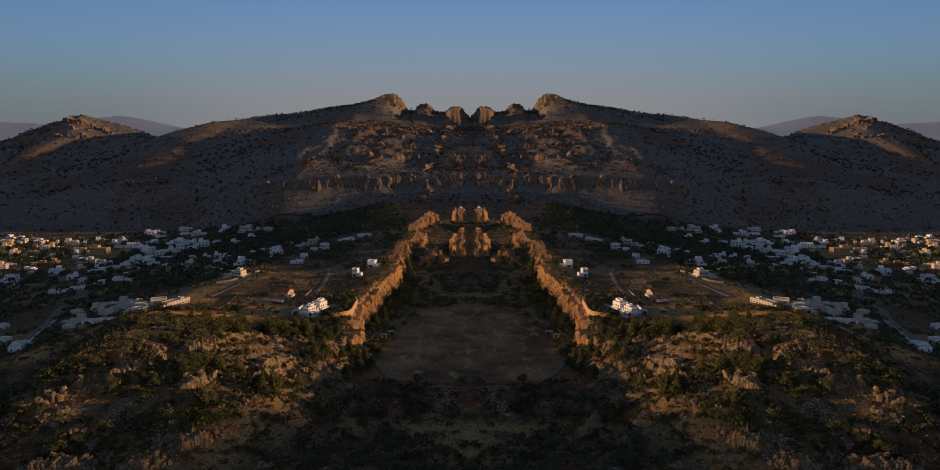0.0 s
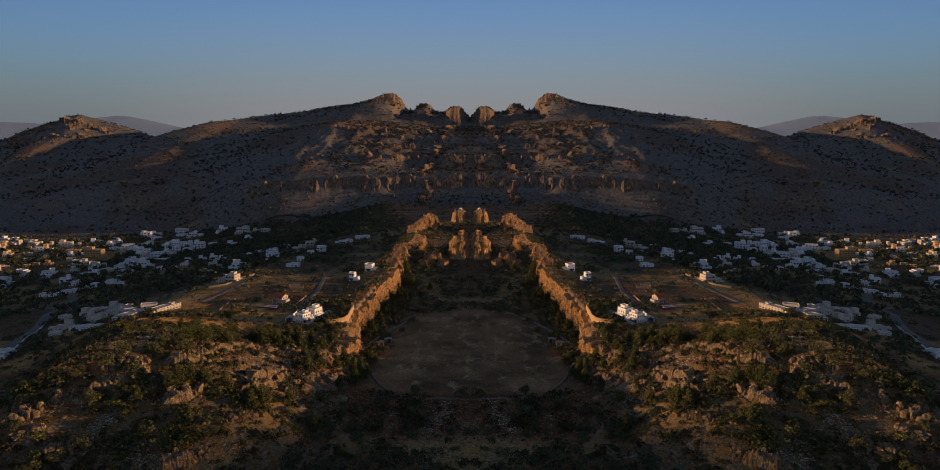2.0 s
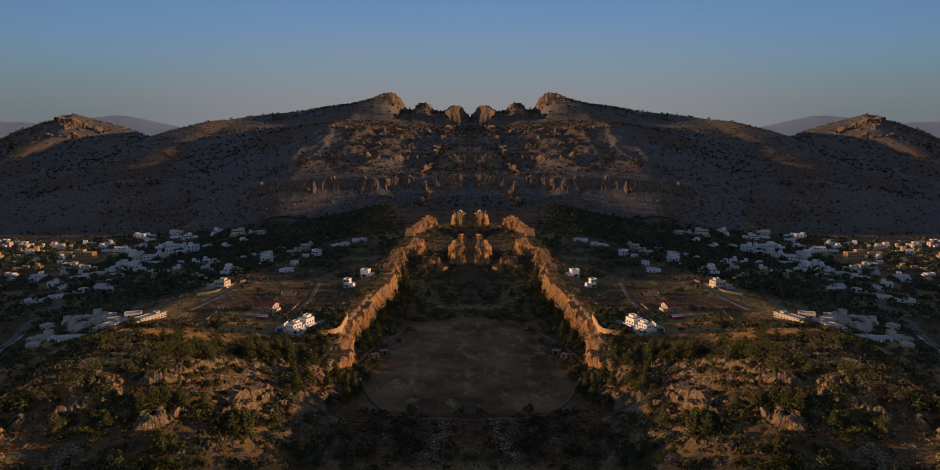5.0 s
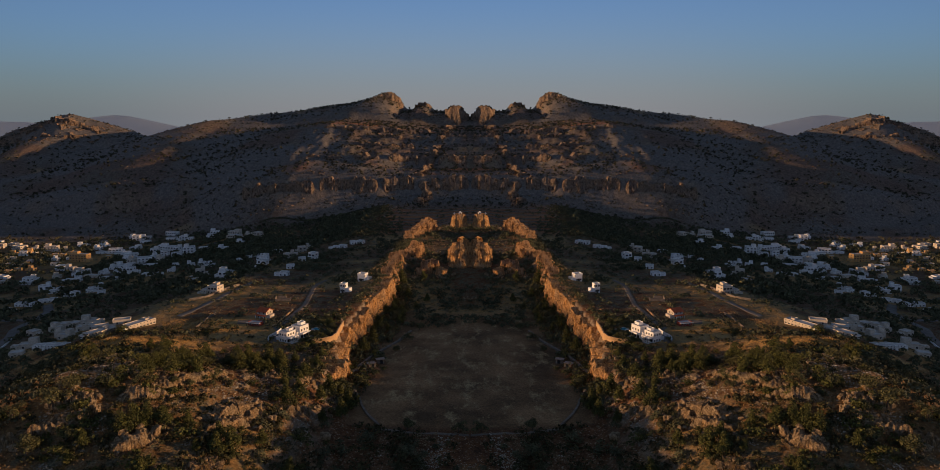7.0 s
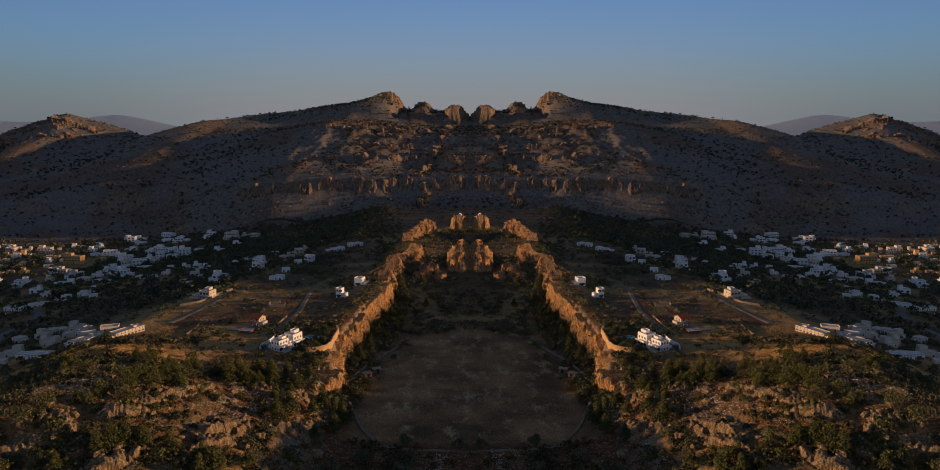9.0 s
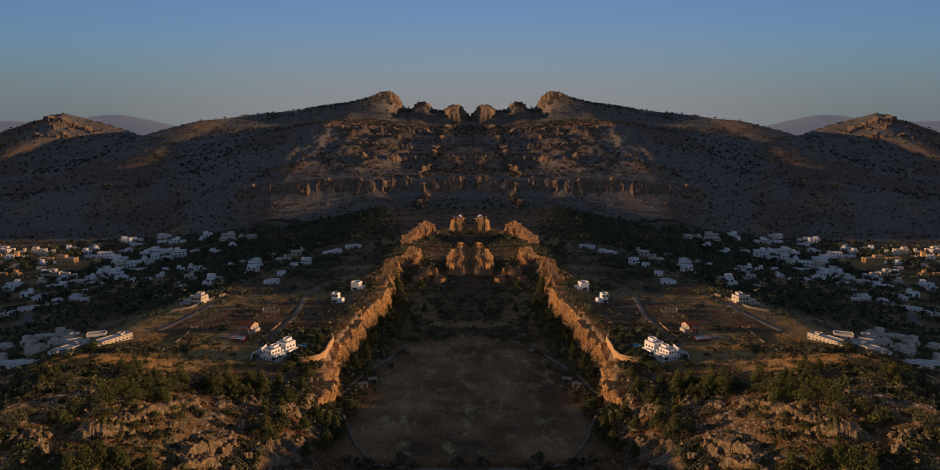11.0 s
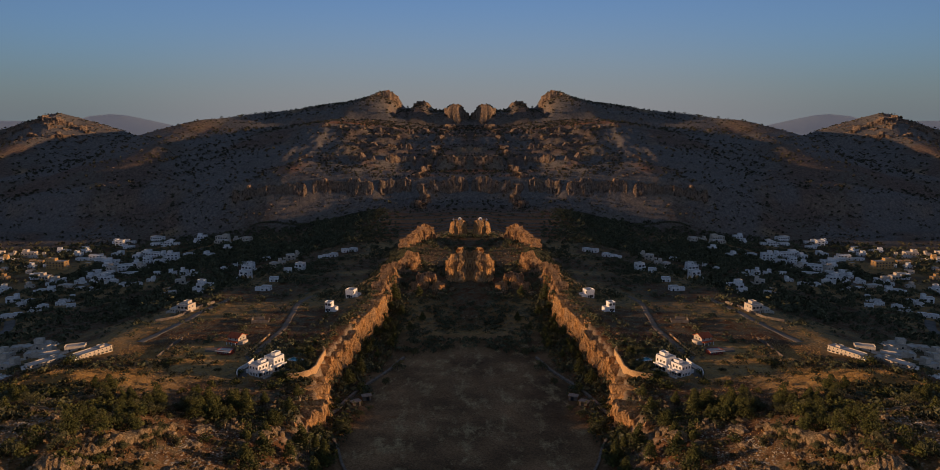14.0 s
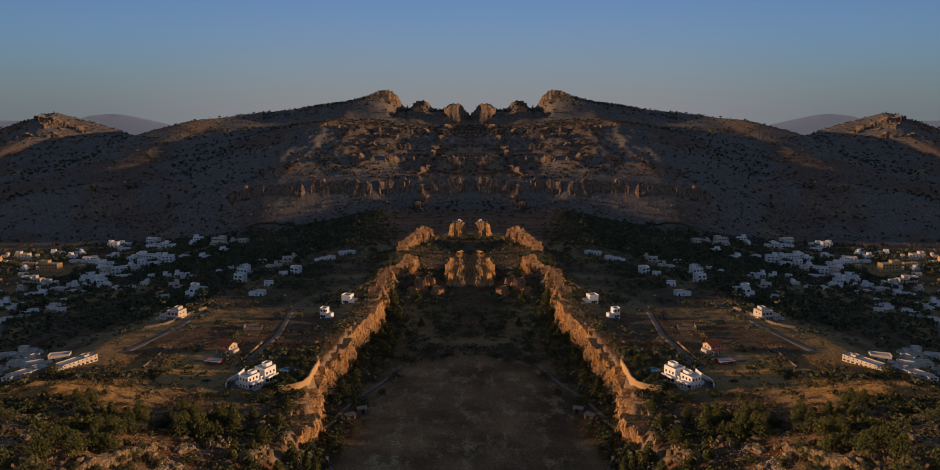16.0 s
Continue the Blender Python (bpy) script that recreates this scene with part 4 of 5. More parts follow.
def long_house(x, y, turn, size, paint, label):
    thing = empty("apartment_house", stand(-x, y, turn, 0.2, 20 * size), label, "house", "hillside apartments")
    mats = (PAINT[paint], SCREED)
    part("wall", flat_block(-14, 14, -4.5, 4.5, -6, 5.6, 0.5), mats, thing)
    part("upper_storey", flat_block(5, 9, -2, 3, 5.2, 6.8), mats, thing)
    part("wing", flat_block(-17, -13.9, -3.5, 4.5, -6, 4.2), (WHITE, SCREED), thing)
    for z in (2.75, 5.3):
        part("balcony", boxes((-13.6, 13.6, -5.7, -4.48, z - 0.15, z), (-13.6, 13.6, -5.7, -5.58, z, z + 0.5)), PAINT[paint], thing)
    for k in range(8):
        for z in (1.5, 4.2):
            glazed(WIDE if z < 2 else WINDOW, thing, pose(-12.2 + 3.5 * k, -4.52, z))
    for b in (-2, 1.5):
        glazed(WINDOW, thing, pose(14.02, b, 3.6, 0, 0, 90))
    shrink(thing, size)
    twin(thing)


long_house(154.5, 341, 62, 0.5, "c", "long low cream apartment house with a flat roof")
long_house(169, 333, 58, 0.48, "c", "long cream apartment house stepping down the hillside")
long_house(181.5, 322, 14, 0.36, "w", "white apartment house with long balconies")
long_house(192, 331, 10, 0.36, "w", "white apartment house with long balconies")
for x, y, w, d, turn in ((177, 348, 9, 5, 30), (192, 345, 8, 5, -15), (170, 355, 9, 5, 20), (184, 357, 8, 5, -8), (205, 338, 9, 5, 14), (200, 356, 8, 5, 10), (203, 384, 9, 5, 10), (215, 375, 8, 5, -10)):
    house(x, y, w, d, 1, turn, "c", "low cream apartment house on the hillside", random.Random(int(x)), "hillside apartments")



def ruin():
    thing = empty("ruin", stand(-100, 387, 8, 0, 6), "roofless grey stone ruin in the grass", "ruin")
    part("wall", boxes((-4, 4, -2.5, -2.1, -1, 1.6), (-4, -3.6, -2.1, 2.5, -1, 2.1), (3.6, 4, -2.1, 2.5, -1, 1.2), (-3.6, 1.5, 2.1, 2.5, -1, 1.9), bevel=0.05), RUBBLE, thing)
    part("floor", boxes((-3.6, 3.6, -2.1, 2.1, -1, 0.15)), TRACK, thing)
    twin(thing)


ruin()


def chapel():
    thing = empty("chapel", pose(-8.5, 621.5, 15.4, 0, 0, -6), "tiny white chapel with a dome on the rock tower", "chapel")
    part("wall", boxes((-2.2, 2.2, -1.8, 1.8, -1.5, 2.6), bevel=0.06), WHITE, thing)
    bm = bmesh.new()
    bmesh.ops.create_uvsphere(bm, u_segments=16, v_segments=8, radius=1.5)
    bmesh.ops.translate(bm, vec=(0, 0, 2.7), verts=bm.verts)
    part("dome", bm, WHITE, thing)
    put("door", DOOR, thing, pose(0, -1.82, 1.08))
    shrink(thing, 0.6)
    twin(thing)
    cross = empty("summit_cross", pose(-13.6, 620.5, 13.6, 0, 0, 4), "tall white cross on the rock beside the chapel", "cross")
    part("post", boxes((-0.2, 0.2, -0.2, 0.2, -2, 6.2), bevel=0.03), WHITE, cross)
    part("arm", boxes((-1.6, 1.6, -0.16, 0.16, 4.0, 4.4), bevel=0.03), WHITE, cross)
    shrink(cross, 0.6)
    twin(cross)


chapel()
for y in (705, 722, 740, 757, 775, 798, 820, 846):
    draped("terrace_wall", [(92 - 0.2 * (y - 806), y + 3), (70, y), (45, y + 4), (20, y - 2), (0.4, y + 1)], 0.9, RUBBLE, "low terrace wall across brown fields", "wall", height=1.1, step=4)
draped("path", [(97, 790), (99, 820), (95, 850), (88, 880)], 3, TRACK, "pale track up beside the wood", "path", step=5)

for y in range(256, 380, 4):
    BUILT.append((float(cliff_line(y)) + 1.5, y, 2.5))

# ---- the town: distance from the middle, y, width, depth, storeys, turn, paint ----
TOWN_RNG = random.Random(8)
TONE = {"w": "white plastered", "c": "cream plastered", "y": "ochre plastered"}


def quarter(rows):
    for x, y, w, d, storeys, turn, paint in rows:
        storeys += (w > 7.5) * (TOWN_RNG.random() < 0.3)
        size = ("low", "two-storey", "three-storey", "tall")[storeys - 1]
        house(x, y, w * 0.9, d * 0.86, storeys, turn, paint, f"{size} {TONE[paint]} flat-roofed house among trees", TOWN_RNG)


# rows of shops along the broad street
for k in range(5):
    for side in (-1, 1):
        y = 655 + 26 * k
        x = float(np.interp(y, [640, 690, 735, 770, 800], [330, 336, 318, 300, 286])) + side * TOWN_RNG.uniform(11, 15)
        house(x, y, TOWN_RNG.uniform(7, 11), 7, 1 + (TOWN_RNG.random() < 0.4), TOWN_RNG.uniform(-25, 5), "wwc"[k % 3], "pale flat-roofed shop building on the broad street", TOWN_RNG)

# north west
quarter([
    (588, 848, 15.5, 10.4, 1, -21, "w"),
    (576, 849, 7.7, 6.5, 1, -5, "w"),
    (578, 825, 16.8, 11, 1, 23, "w"),
    (560, 818, 11.6, 9.7, 1, -16, "c"),
    (552, 819, 8.3, 6.5, 1, -24, "c"),
    (525, 805, 14.7, 10.0, 1, -24, "c"),
    (506, 806, 8.2, 6.9, 1, 8, "c"),
    (481, 797, 17.8, 11, 1, 5, "c"),
    (466, 794, 9.7, 7.6, 1, 16, "c"),
    (556, 791, 11.3, 7.4, 1, 10, "c"),
    (538, 778, 7.1, 6.5, 1, 3, "y"),
    (539, 759, 7.7, 6.5, 1, 24, "y"),
    (520, 751, 7, 6.5, 1, 14, "w"),
])

# west
quarter([
    (512, 779, 7.9, 6.5, 1, 7, "y"),
    (512, 792, 7.3, 6.5, 1, -5, "y"),
    (504, 758, 9.3, 6.9, 1, 16, "c"),
    (497, 774, 10.3, 8.1, 1, 7, "w"),
    (487, 776, 7, 6.5, 1, -13, "w"),
    (478, 772, 7.1, 6.5, 1, 10, "c"),
    (458, 766, 7.0, 6.5, 1, 19, "y"),
    (448, 764, 7.0, 6.5, 1, 6, "y"),
    (445, 773, 7, 6.5, 1, -10, "y"),
    (454, 740, 10.6, 8.2, 1, -6, "c"),
    (469, 739, 7, 6.5, 1, 14, "c"),
    (444, 744, 10.6, 6.5, 1, -25, "w"),
    (430, 745, 7, 6.5, 1, 3, "w"),
])

# west lower
quarter([
    (481, 725, 9.6, 6.6, 1, -22, "c"),
    (455, 699, 7, 6.5, 1, -10, "y"),
    (457, 688, 7, 6.5, 1, 10, "y"),
    (439, 696, 9.3, 6.5, 1, -11, "y"),
    (492, 690, 7, 6.5, 1, -14, "c"),
    (484, 689, 7, 6.5, 1, 28, "c"),
    (413, 706, 7, 6.5, 1, 28, "w"),
    (383, 646, 8.6, 6.5, 1, -6, "c"),
    (422, 630, 7, 6.5, 1, -18, "c"),
    (399, 622, 7.0, 6.5, 1, -17, "w"),
    (389, 616, 7, 6.5, 1, 28, "w"),
    (370, 653, 8.0, 6.5, 1, 22, "w"),
    (365, 662, 9.5, 6.9, 1, -15, "w"),
])

# river
quarter([
    (350, 576, 10.7, 7.2, 1, 15, "w"),
    (334, 561, 7, 6.5, 1, 9, "w"),
    (335, 573, 7, 6.5, 1, -15, "w"),
    (304, 530, 8.8, 6.5, 1, 9, "w"),
    (305, 542, 7, 6.5, 1, -13, "w"),
    (418, 584, 7, 6.5, 1, 4, "w"),
    (403, 572, 7.7, 6.7, 1, -28, "w"),
    (403, 586, 7, 6.5, 1, -15, "w"),
    (319, 505, 7, 6.5, 1, -26, "w"),
    (309, 500, 7, 6.5, 1, -11, "w"),
    (310, 511, 7.4, 6.5, 1, 23, "w"),
    (304, 513, 7, 6.5, 1, 11, "w"),
    (325, 508, 7, 6.5, 1, 5, "w"),
])

# market
quarter([
    (426, 794, 10.5, 9.4, 1, -4, "w"),
    (428, 812, 9.1, 7.9, 1, -22, "w"),
    (409, 770, 11.0, 7.5, 1, -25, "w"),
    (387, 743, 7, 6.5, 1, 17, "y"),
    (400, 832, 11.0, 9.0, 2, 8, "w"),
    (385, 823, 14.2, 8.5, 1, -3, "w"),
    (379, 787, 13.6, 11, 1, -13, "w"),
    (382, 757, 13.9, 11, 1, 25, "w"),
    (358, 732, 16.4, 11, 1, -7, "w"),
    (334, 714, 17.5, 11, 1, 26, "w"),
    (347, 692, 11.3, 8.3, 1, -4, "w"),
    (340, 697, 10.0, 7.8, 1, 17, "w"),
    (344, 757, 9.3, 6.5, 2, -4, "w"),
])

# hotels
quarter([
    (345, 777, 7.1, 6.5, 2, -10, "w"),
    (325, 741, 9.8, 6.9, 2, -5, "w"),
    (306, 725, 11.8, 9.0, 2, 8, "w"),
    (299, 741, 13.6, 11, 2, 9, "w"),
    (359, 835, 15.3, 11, 1, 5, "w"),
    (340, 823, 11.7, 7.4, 2, 16, "w"),
    (332, 826, 7.5, 6.5, 1, 5, "w"),
    (311, 830, 8.4, 7.3, 1, -19, "w"),
    (330, 652, 8.0, 7.1, 1, 14, "w"),
    (323, 620, 7, 6.5, 1, -12, "w"),
    (310, 614, 7, 6.5, 1, -11, "w"),
    (308, 643, 9.2, 7.9, 1, 17, "w"),
    (287, 622, 10.2, 8.9, 1, -3, "w"),
])

# middle
quarter([
    (275, 619, 7, 6.5, 1, -15, "w"),
    (301, 567, 9.3, 7.6, 1, 16, "w"),
    (280, 534, 7, 6.5, 1, 24, "w"),
    (298, 551, 7, 6.5, 1, -28, "w"),
    (271, 634, 7.8, 6.5, 1, -18, "w"),
    (285, 674, 7, 6.5, 1, 23, "w"),
    (265, 663, 9.5, 7.3, 1, 18, "w"),
    (248, 647, 7.9, 6.5, 1, -9, "w"),
    (238, 643, 8.5, 6.7, 1, 6, "w"),
    (220, 557, 7, 6.5, 1, -20, "y"),
    (206, 529, 7, 6.5, 1, 26, "c"),
    (226, 588, 9.6, 6.9, 1, 20, "c"),
    (199, 547, 7, 6.5, 1, -13, "w"),
])

# upper
quarter([
    (265, 745, 12.1, 10.7, 1, -11, "w"),
    (273, 808, 18.9, 11, 2, -11, "c"),
    (254, 770, 11.7, 7.1, 1, -16, "w"),
    (245, 805, 10.6, 8.8, 1, -23, "c"),
    (214, 650, 7, 6.5, 1, -7, "w"),
    (209, 661, 7, 6.5, 1, 20, "w"),
    (204, 668, 7, 6.5, 1, -22, "w"),
    (196, 664, 7, 6.5, 1, -7, "w"),
    (157, 537, 9.3, 6.9, 2, -18, "w"),
    (184, 672, 8.9, 7.6, 1, 24, "w"),
    (154, 595, 7.9, 6.5, 1, -25, "c"),
    (156, 623, 8.3, 6.7, 1, 12, "c"),
    (153, 639, 9.1, 7.5, 1, 25, "c"),
])

# ridge
quarter([
    (150, 656, 8.0, 6.5, 1, 27, "c"),
    (125, 528, 7, 6.5, 1, 13, "w"),
    (118, 535, 7.6, 6.5, 1, -25, "w"),
    (124, 492, 7.0, 6.5, 1, 13, "w"),
    (120, 462, 7, 6.5, 1, -7, "w"),
    (111, 587, 7, 6.5, 1, 18, "w"),
    (107, 595, 7, 6.5, 1, -22, "w"),
    (102, 616, 7, 6.5, 1, 25, "w"),
    (96, 620, 7.6, 6.5, 1, -26, "w"),
    (170, 497, 8.2, 6.5, 1, -27, "w"),
    (319, 485, 7, 6.5, 1, 3, "w"),
    (266, 367, 7, 6.5, 1, -8, "w"),
    (232, 320, 7, 6.5, 1, -6, "w"),
])

# south
quarter([
    (213, 301, 7, 6.5, 1, 18, "w"),
    (212, 305, 7, 6.5, 1, -21, "w"),
    (230, 379, 7, 6.5, 1, -25, "c"),
    (200, 322, 7, 6.5, 1, 20, "c"),
    (212, 386, 7, 6.5, 1, -16, "c"),
    (193, 361, 7, 6.5, 1, 15, "c"),
    (219, 389, 7, 6.5, 1, 16, "c"),
    (205, 388, 7, 6.5, 1, 11, "c"),
    (186, 361, 7, 6.5, 1, 28, "c"),
])

# between the older quarters
quarter([
    (251, 824, 15, 9, 1, -14, "c"), (262, 822, 9, 8, 1, -14, "c"), (277, 819, 19, 9, 2, -12, "c"), (312, 849, 13, 8, 1, 6, "w"), (347, 846, 11, 9, 1, -20, "w"),
    (370, 862, 20, 9, 1, -16, "w"), (398, 851, 16, 9, 1, 8, "w"), (416, 858, 14, 9, 1, -18, "w"), (333, 767, 22, 9, 2, -15, "w"), (366, 749, 18, 8, 1, 18, "w"),
    (182, 617, 12, 8, 1, -16, "w"), (176, 512, 13, 7, 1, -10, "w"), (437, 829, 14, 8, 1, 12, "w"), (412, 734, 26, 10, 2, -9, "y"), (532, 821, 16, 9, 1, -10, "c"),
    (359, 706, 14, 9, 1, 20, "c"), (312, 682, 13, 8, 1, 12, "w"), (345, 638, 15, 8, 1, -14, "c"), (353, 621, 17, 8, 1, 10, "w"), (502, 703, 12, 8, 1, -20, "y"),
    (457, 817, 13, 8, 1, 14, "w"), (393, 770, 17, 8, 1, 16, "w"), (372, 668, 16, 8, 1, -8, "c"), (388, 676, 12, 8, 1, -8, "c"), (326, 660, 14, 7, 1, 10, "w"),
])
quarter([
    (404, 688, 13, 8, 1, -16, "w"), (430, 720, 11, 7, 1, 14, "c"), (462, 720, 10, 8, 1, -12, "y"), (512, 740, 12, 8, 1, 10, "c"), (524, 760, 10, 8, 1, -18, "y"),
    (494, 775, 11, 8, 1, 12, "y"), (470, 790, 12, 8, 1, -8, "c"), (560, 800, 12, 8, 1, 16, "y"), (548, 832, 13, 8, 1, -14, "c"), (405, 640, 13, 8, 1, 12, "w"),
    (540, 742, 11, 8, 1, -6, "y"), (476, 668, 11, 8, 1, 14, "c"), (440, 655, 12, 8, 1, -18, "w"), (590, 812, 12, 9, 1, 8, "y"), (420, 600, 14, 8, 1, -12, "w"),
])

# ---- plants and stones ----
RNG = np.random.default_rng(12)


def leaf_cloud(rng, lobes, count, leaf, flat=0.9):
    """Small leaf sprays on and in a group of lobes (x, y, z, radius): places and four-cornered faces."""
    lobes = np.array(lobes, float)
    pick = rng.choice(len(lobes), count, p=lobes[:, 3] ** 2 / np.sum(lobes[:, 3] ** 2))
    way = rng.normal(size=(count, 3))
    way /= np.linalg.norm(way, axis=1)[:, None]
    way[:, 2] = np.where(way[:, 2] < -0.35, -way[:, 2], way[:, 2])
    at = lobes[pick, :3] + way * (lobes[pick, 3] * rng.uniform(0.55, 1.08, count) ** 0.7)[:, None] * np.array([1, 1, flat])
    out = way + rng.normal(size=(count, 3)) * 0.55
    out /= np.linalg.norm(out, axis=1)[:, None]
    side = np.cross(out, rng.normal(size=(count, 3)))
    side /= np.linalg.norm(side, axis=1)[:, None]
    up = np.cross(out, side)
    size = leaf * rng.uniform(0.55, 1.25, count)[:, None]
    corners = [at + size * (a * side + b * up) for a, b in ((-0.6, -0.35), (0.5, -0.6), (0.65, 0.4), (-0.45, 0.6))]
    return np.stack(corners, 1).reshape(-1, 3), np.arange(count * 4).reshape(-1, 4)


def crown_lobes(rng, kind):
    if kind == "pine":
        return [(rng.normal() * 0.5 * (1.25 - k / 7), rng.normal() * 0.5 * (1.25 - k / 7), 1.6 + k * 0.75, 1.9 * (1.12 - k / 9)) for k in range(7)] + [(rng.normal() * 1.5, rng.normal() * 1.5, rng.uniform(1.8, 4), 1.0) for _ in range(5)]
    if kind == "olive":
        return [(rng.normal() * 1.0, rng.normal() * 1.0, rng.uniform(1.7, 3.1), rng.uniform(0.9, 1.5)) for _ in range(8)]
    if kind == "shrub":
        return [(rng.normal() * 0.55, rng.normal() * 0.55, rng.uniform(0.25, 0.8), rng.uniform(0.45, 0.8)) for _ in range(5)]
    return [(rng.normal() * 0.9, rng.normal() * 0.9, rng.uniform(1.0, 2.8), rng.uniform(1.1, 1.7)) for _ in range(4)]


def scatter(name, spots, templates, material, label, category):
    """Many plants on the ground in one mesh, the same on both sides; spots: x, y, z, size, turn."""
    spots = np.asarray(spots)
    verts, faces, base = [], [], 0
    which = np.arange(len(spots)) % len(templates)
    for k, (tv, tf) in enumerate(templates):
        s = spots[which == k]
        if not len(s):
            continue
        c, n = np.cos(s[:, 4])[:, None], np.sin(s[:, 4])[:, None]
        x = (tv[None, :, 0] * c - tv[None, :, 1] * n) * s[:, 3:4] + s[:, 0:1]
        y = (tv[None, :, 0] * n + tv[None, :, 1] * c) * s[:, 3:4] + s[:, 1:2]
        z = tv[None, :, 2] * s[:, 3:4] + s[:, 2:3]
        for sign in (-1, 1):
            verts.append(np.stack([sign * x, y, z], -1).reshape(-1, 3))
            f = (tf[None] + (np.arange(len(s)) * len(tv))[:, None, None]).reshape(-1, tf.shape[1]) + base
            faces.append(f if sign < 0 else f[:, ::-1])
            base += len(s) * len(tv)
    mesh = sheet(name, np.concatenate(verts), np.concatenate(faces), material, smooth=False)
    return tagged(new(name, mesh), label, category, kind="stuff")


def clear_of_built(X, y, extra=0.0):
    ok = np.ones(len(X), bool)
    for a, b, r in BUILT:
        ok &= (X - a) ** 2 + (y - b) ** 2 > (r + extra) ** 2
    return ok


def sow(count, x0, x1, y0, y1, density, low, high, extra=0.0, sink=0.1):
    """Random free places by a density from 0 to 1."""
    X, y = RNG.uniform(x0, x1, count), RNG.uniform(y0, y1, count)
    keep = (RNG.random(count) < density(X, y)) & clear_of_built(X, y, extra)
    X, y = X[keep], y[keep]
    size = low + (high - low) * RNG.random(len(X)) ** 1.8
    return np.stack([X, y, relief(X, y) - sink * size, size, RNG.uniform(0, 6.28, len(X))], -1)


def clumps(X, y, size, seed, bias):
    return ease(0, 0.35, rough(X, y, size, seed, 3) + bias)


FIELD_EDGE = lambda X, y: (X < 41 - 0.02 * (y - 250)) & (y > 244) & (y < 376)

# single trees near the camera
TREES = []
for kind, material, count, leaf in (("pine", PINE, 1700, 0.25), ("olive", OLIVE, 1300, 0.2)):
    for k in range(4):
        v, f = leaf_cloud(RNG, crown_lobes(RNG, kind), count, leaf)
        TREES.append((kind, sheet("crown", v, f, material, smooth=False)))


def trunk_mesh(height, radius, rng):
    """A tapered, slightly bent trunk with three limbs."""
    verts, faces = [], []

    def limb(a, b, r0, r1):
        base, n = len(verts), 6
        for k in range(4):
            t = k / 3
            p = a.lerp(b, t) + Vector((rng.normal(), rng.normal(), 0)) * 0.06 * (0 < k < 3)
            r = r0 + (r1 - r0) * t
            verts.extend((p.x + r * math.cos(q * 2 * math.pi / n), p.y + r * math.sin(q * 2 * math.pi / n), p.z) for q in range(n))
        faces.extend((base + k * n + q, base + k * n + (q + 1) % n, base + (k + 1) * n + (q + 1) % n, base + (k + 1) * n + q) for k in range(3) for q in range(n))

    limb(Vector((0, 0, -0.6)), Vector((0.1, 0.05, height * 0.6)), radius, radius * 0.55)
    for k in range(3):
        a = k * 2.1 + rng.uniform(0, 1)
        limb(Vector((0.05, 0.02, height * (0.35 + 0.1 * k))), Vector((math.cos(a) * height * 0.25, math.sin(a) * height * 0.25, height * (0.65 + 0.1 * k))), radius * 0.5, radius * 0.2)
    return sheet("trunk", verts, faces, BARK)


TRUNKS = {"pine": trunk_mesh(5.5, 0.2, RNG), "olive": trunk_mesh(3.0, 0.22, RNG)}
SAID = {"pine": ("ragged dark green pine on the rocky slope", "pine tree"), "olive": ("rounded grey-green olive tree on dry ground", "olive tree")}


def tree(x, y, size, turn, kind, crown):
    label, category = SAID[kind]
    thing = empty(kind + "_tree", pose(-x, y, ground_at(-x, y) - 0.15, 0, 0, turn), label, category, "trees of the near slope")
    for name, mesh in (("trunk", TRUNKS[kind]), ("crown", crown)):
        put(name, mesh, thing, Matrix.Scale(size, 4))
    twin(thing)


def grove(count, x0, x1, y0, y1, density, low, high, pines, room=1.5):
    for x, y, z, size, turn in sow(count, x0, x1, y0, y1, density, low, high, room):
        kind = "pine" if RNG.random() < pines else "olive"
        tree(x, y, size, math.degrees(turn), kind, [m for k, m in TREES if k == kind][int(RNG.integers(4))])


grove(110, 60, 150, 252, 304, lambda X, y: (1 - 0.97 * bump_at(X, y, 141, 303, 34, 17)) * clumps(X, y, 28, 91, 0.12), 0.7, 1.25, 0.65)
grove(34, 42, 60, 240, 300, lambda X, y: 0.9 + 0 * X, 0.7, 1.15, 0.7)
grove(16, 58, 110, 175, 256, lambda X, y: clumps(X, y, 22, 92, 0.1), 0.5, 1.0, 0.6)
grove(26, 72, 112, 236, 282, lambda X, y: 0.8 + 0 * X, 0.45, 0.7, 0.0)
grove(75, 60, 74, 312, 350, lambda X, y: 0.95 + 0 * X, 0.5, 0.8, 0.15, 0.3)
grove(46, 36, 50, 318, 440, lambda X, y: (X < cliff_line(y) - 4) * 0.9, 0.7, 1.2, 0.5)
grove(16, 22, 46, 395, 455, lambda X, y: 0.8 + 0 * X, 0.8, 1.2, 0.3)
for x, y, size in ((3.6, 243.4, 0.95), (20.5, 244.2, 1.05), (41, 283, 1.0), (38.5, 298, 0.9), (31, 352, 1.0), (26, 372, 1.0), (34, 334, 0.8), (36, 306, 0.6)):
    tree(x, y, size, x * 40, "olive", TREES[4 + int(x) % 4][1])

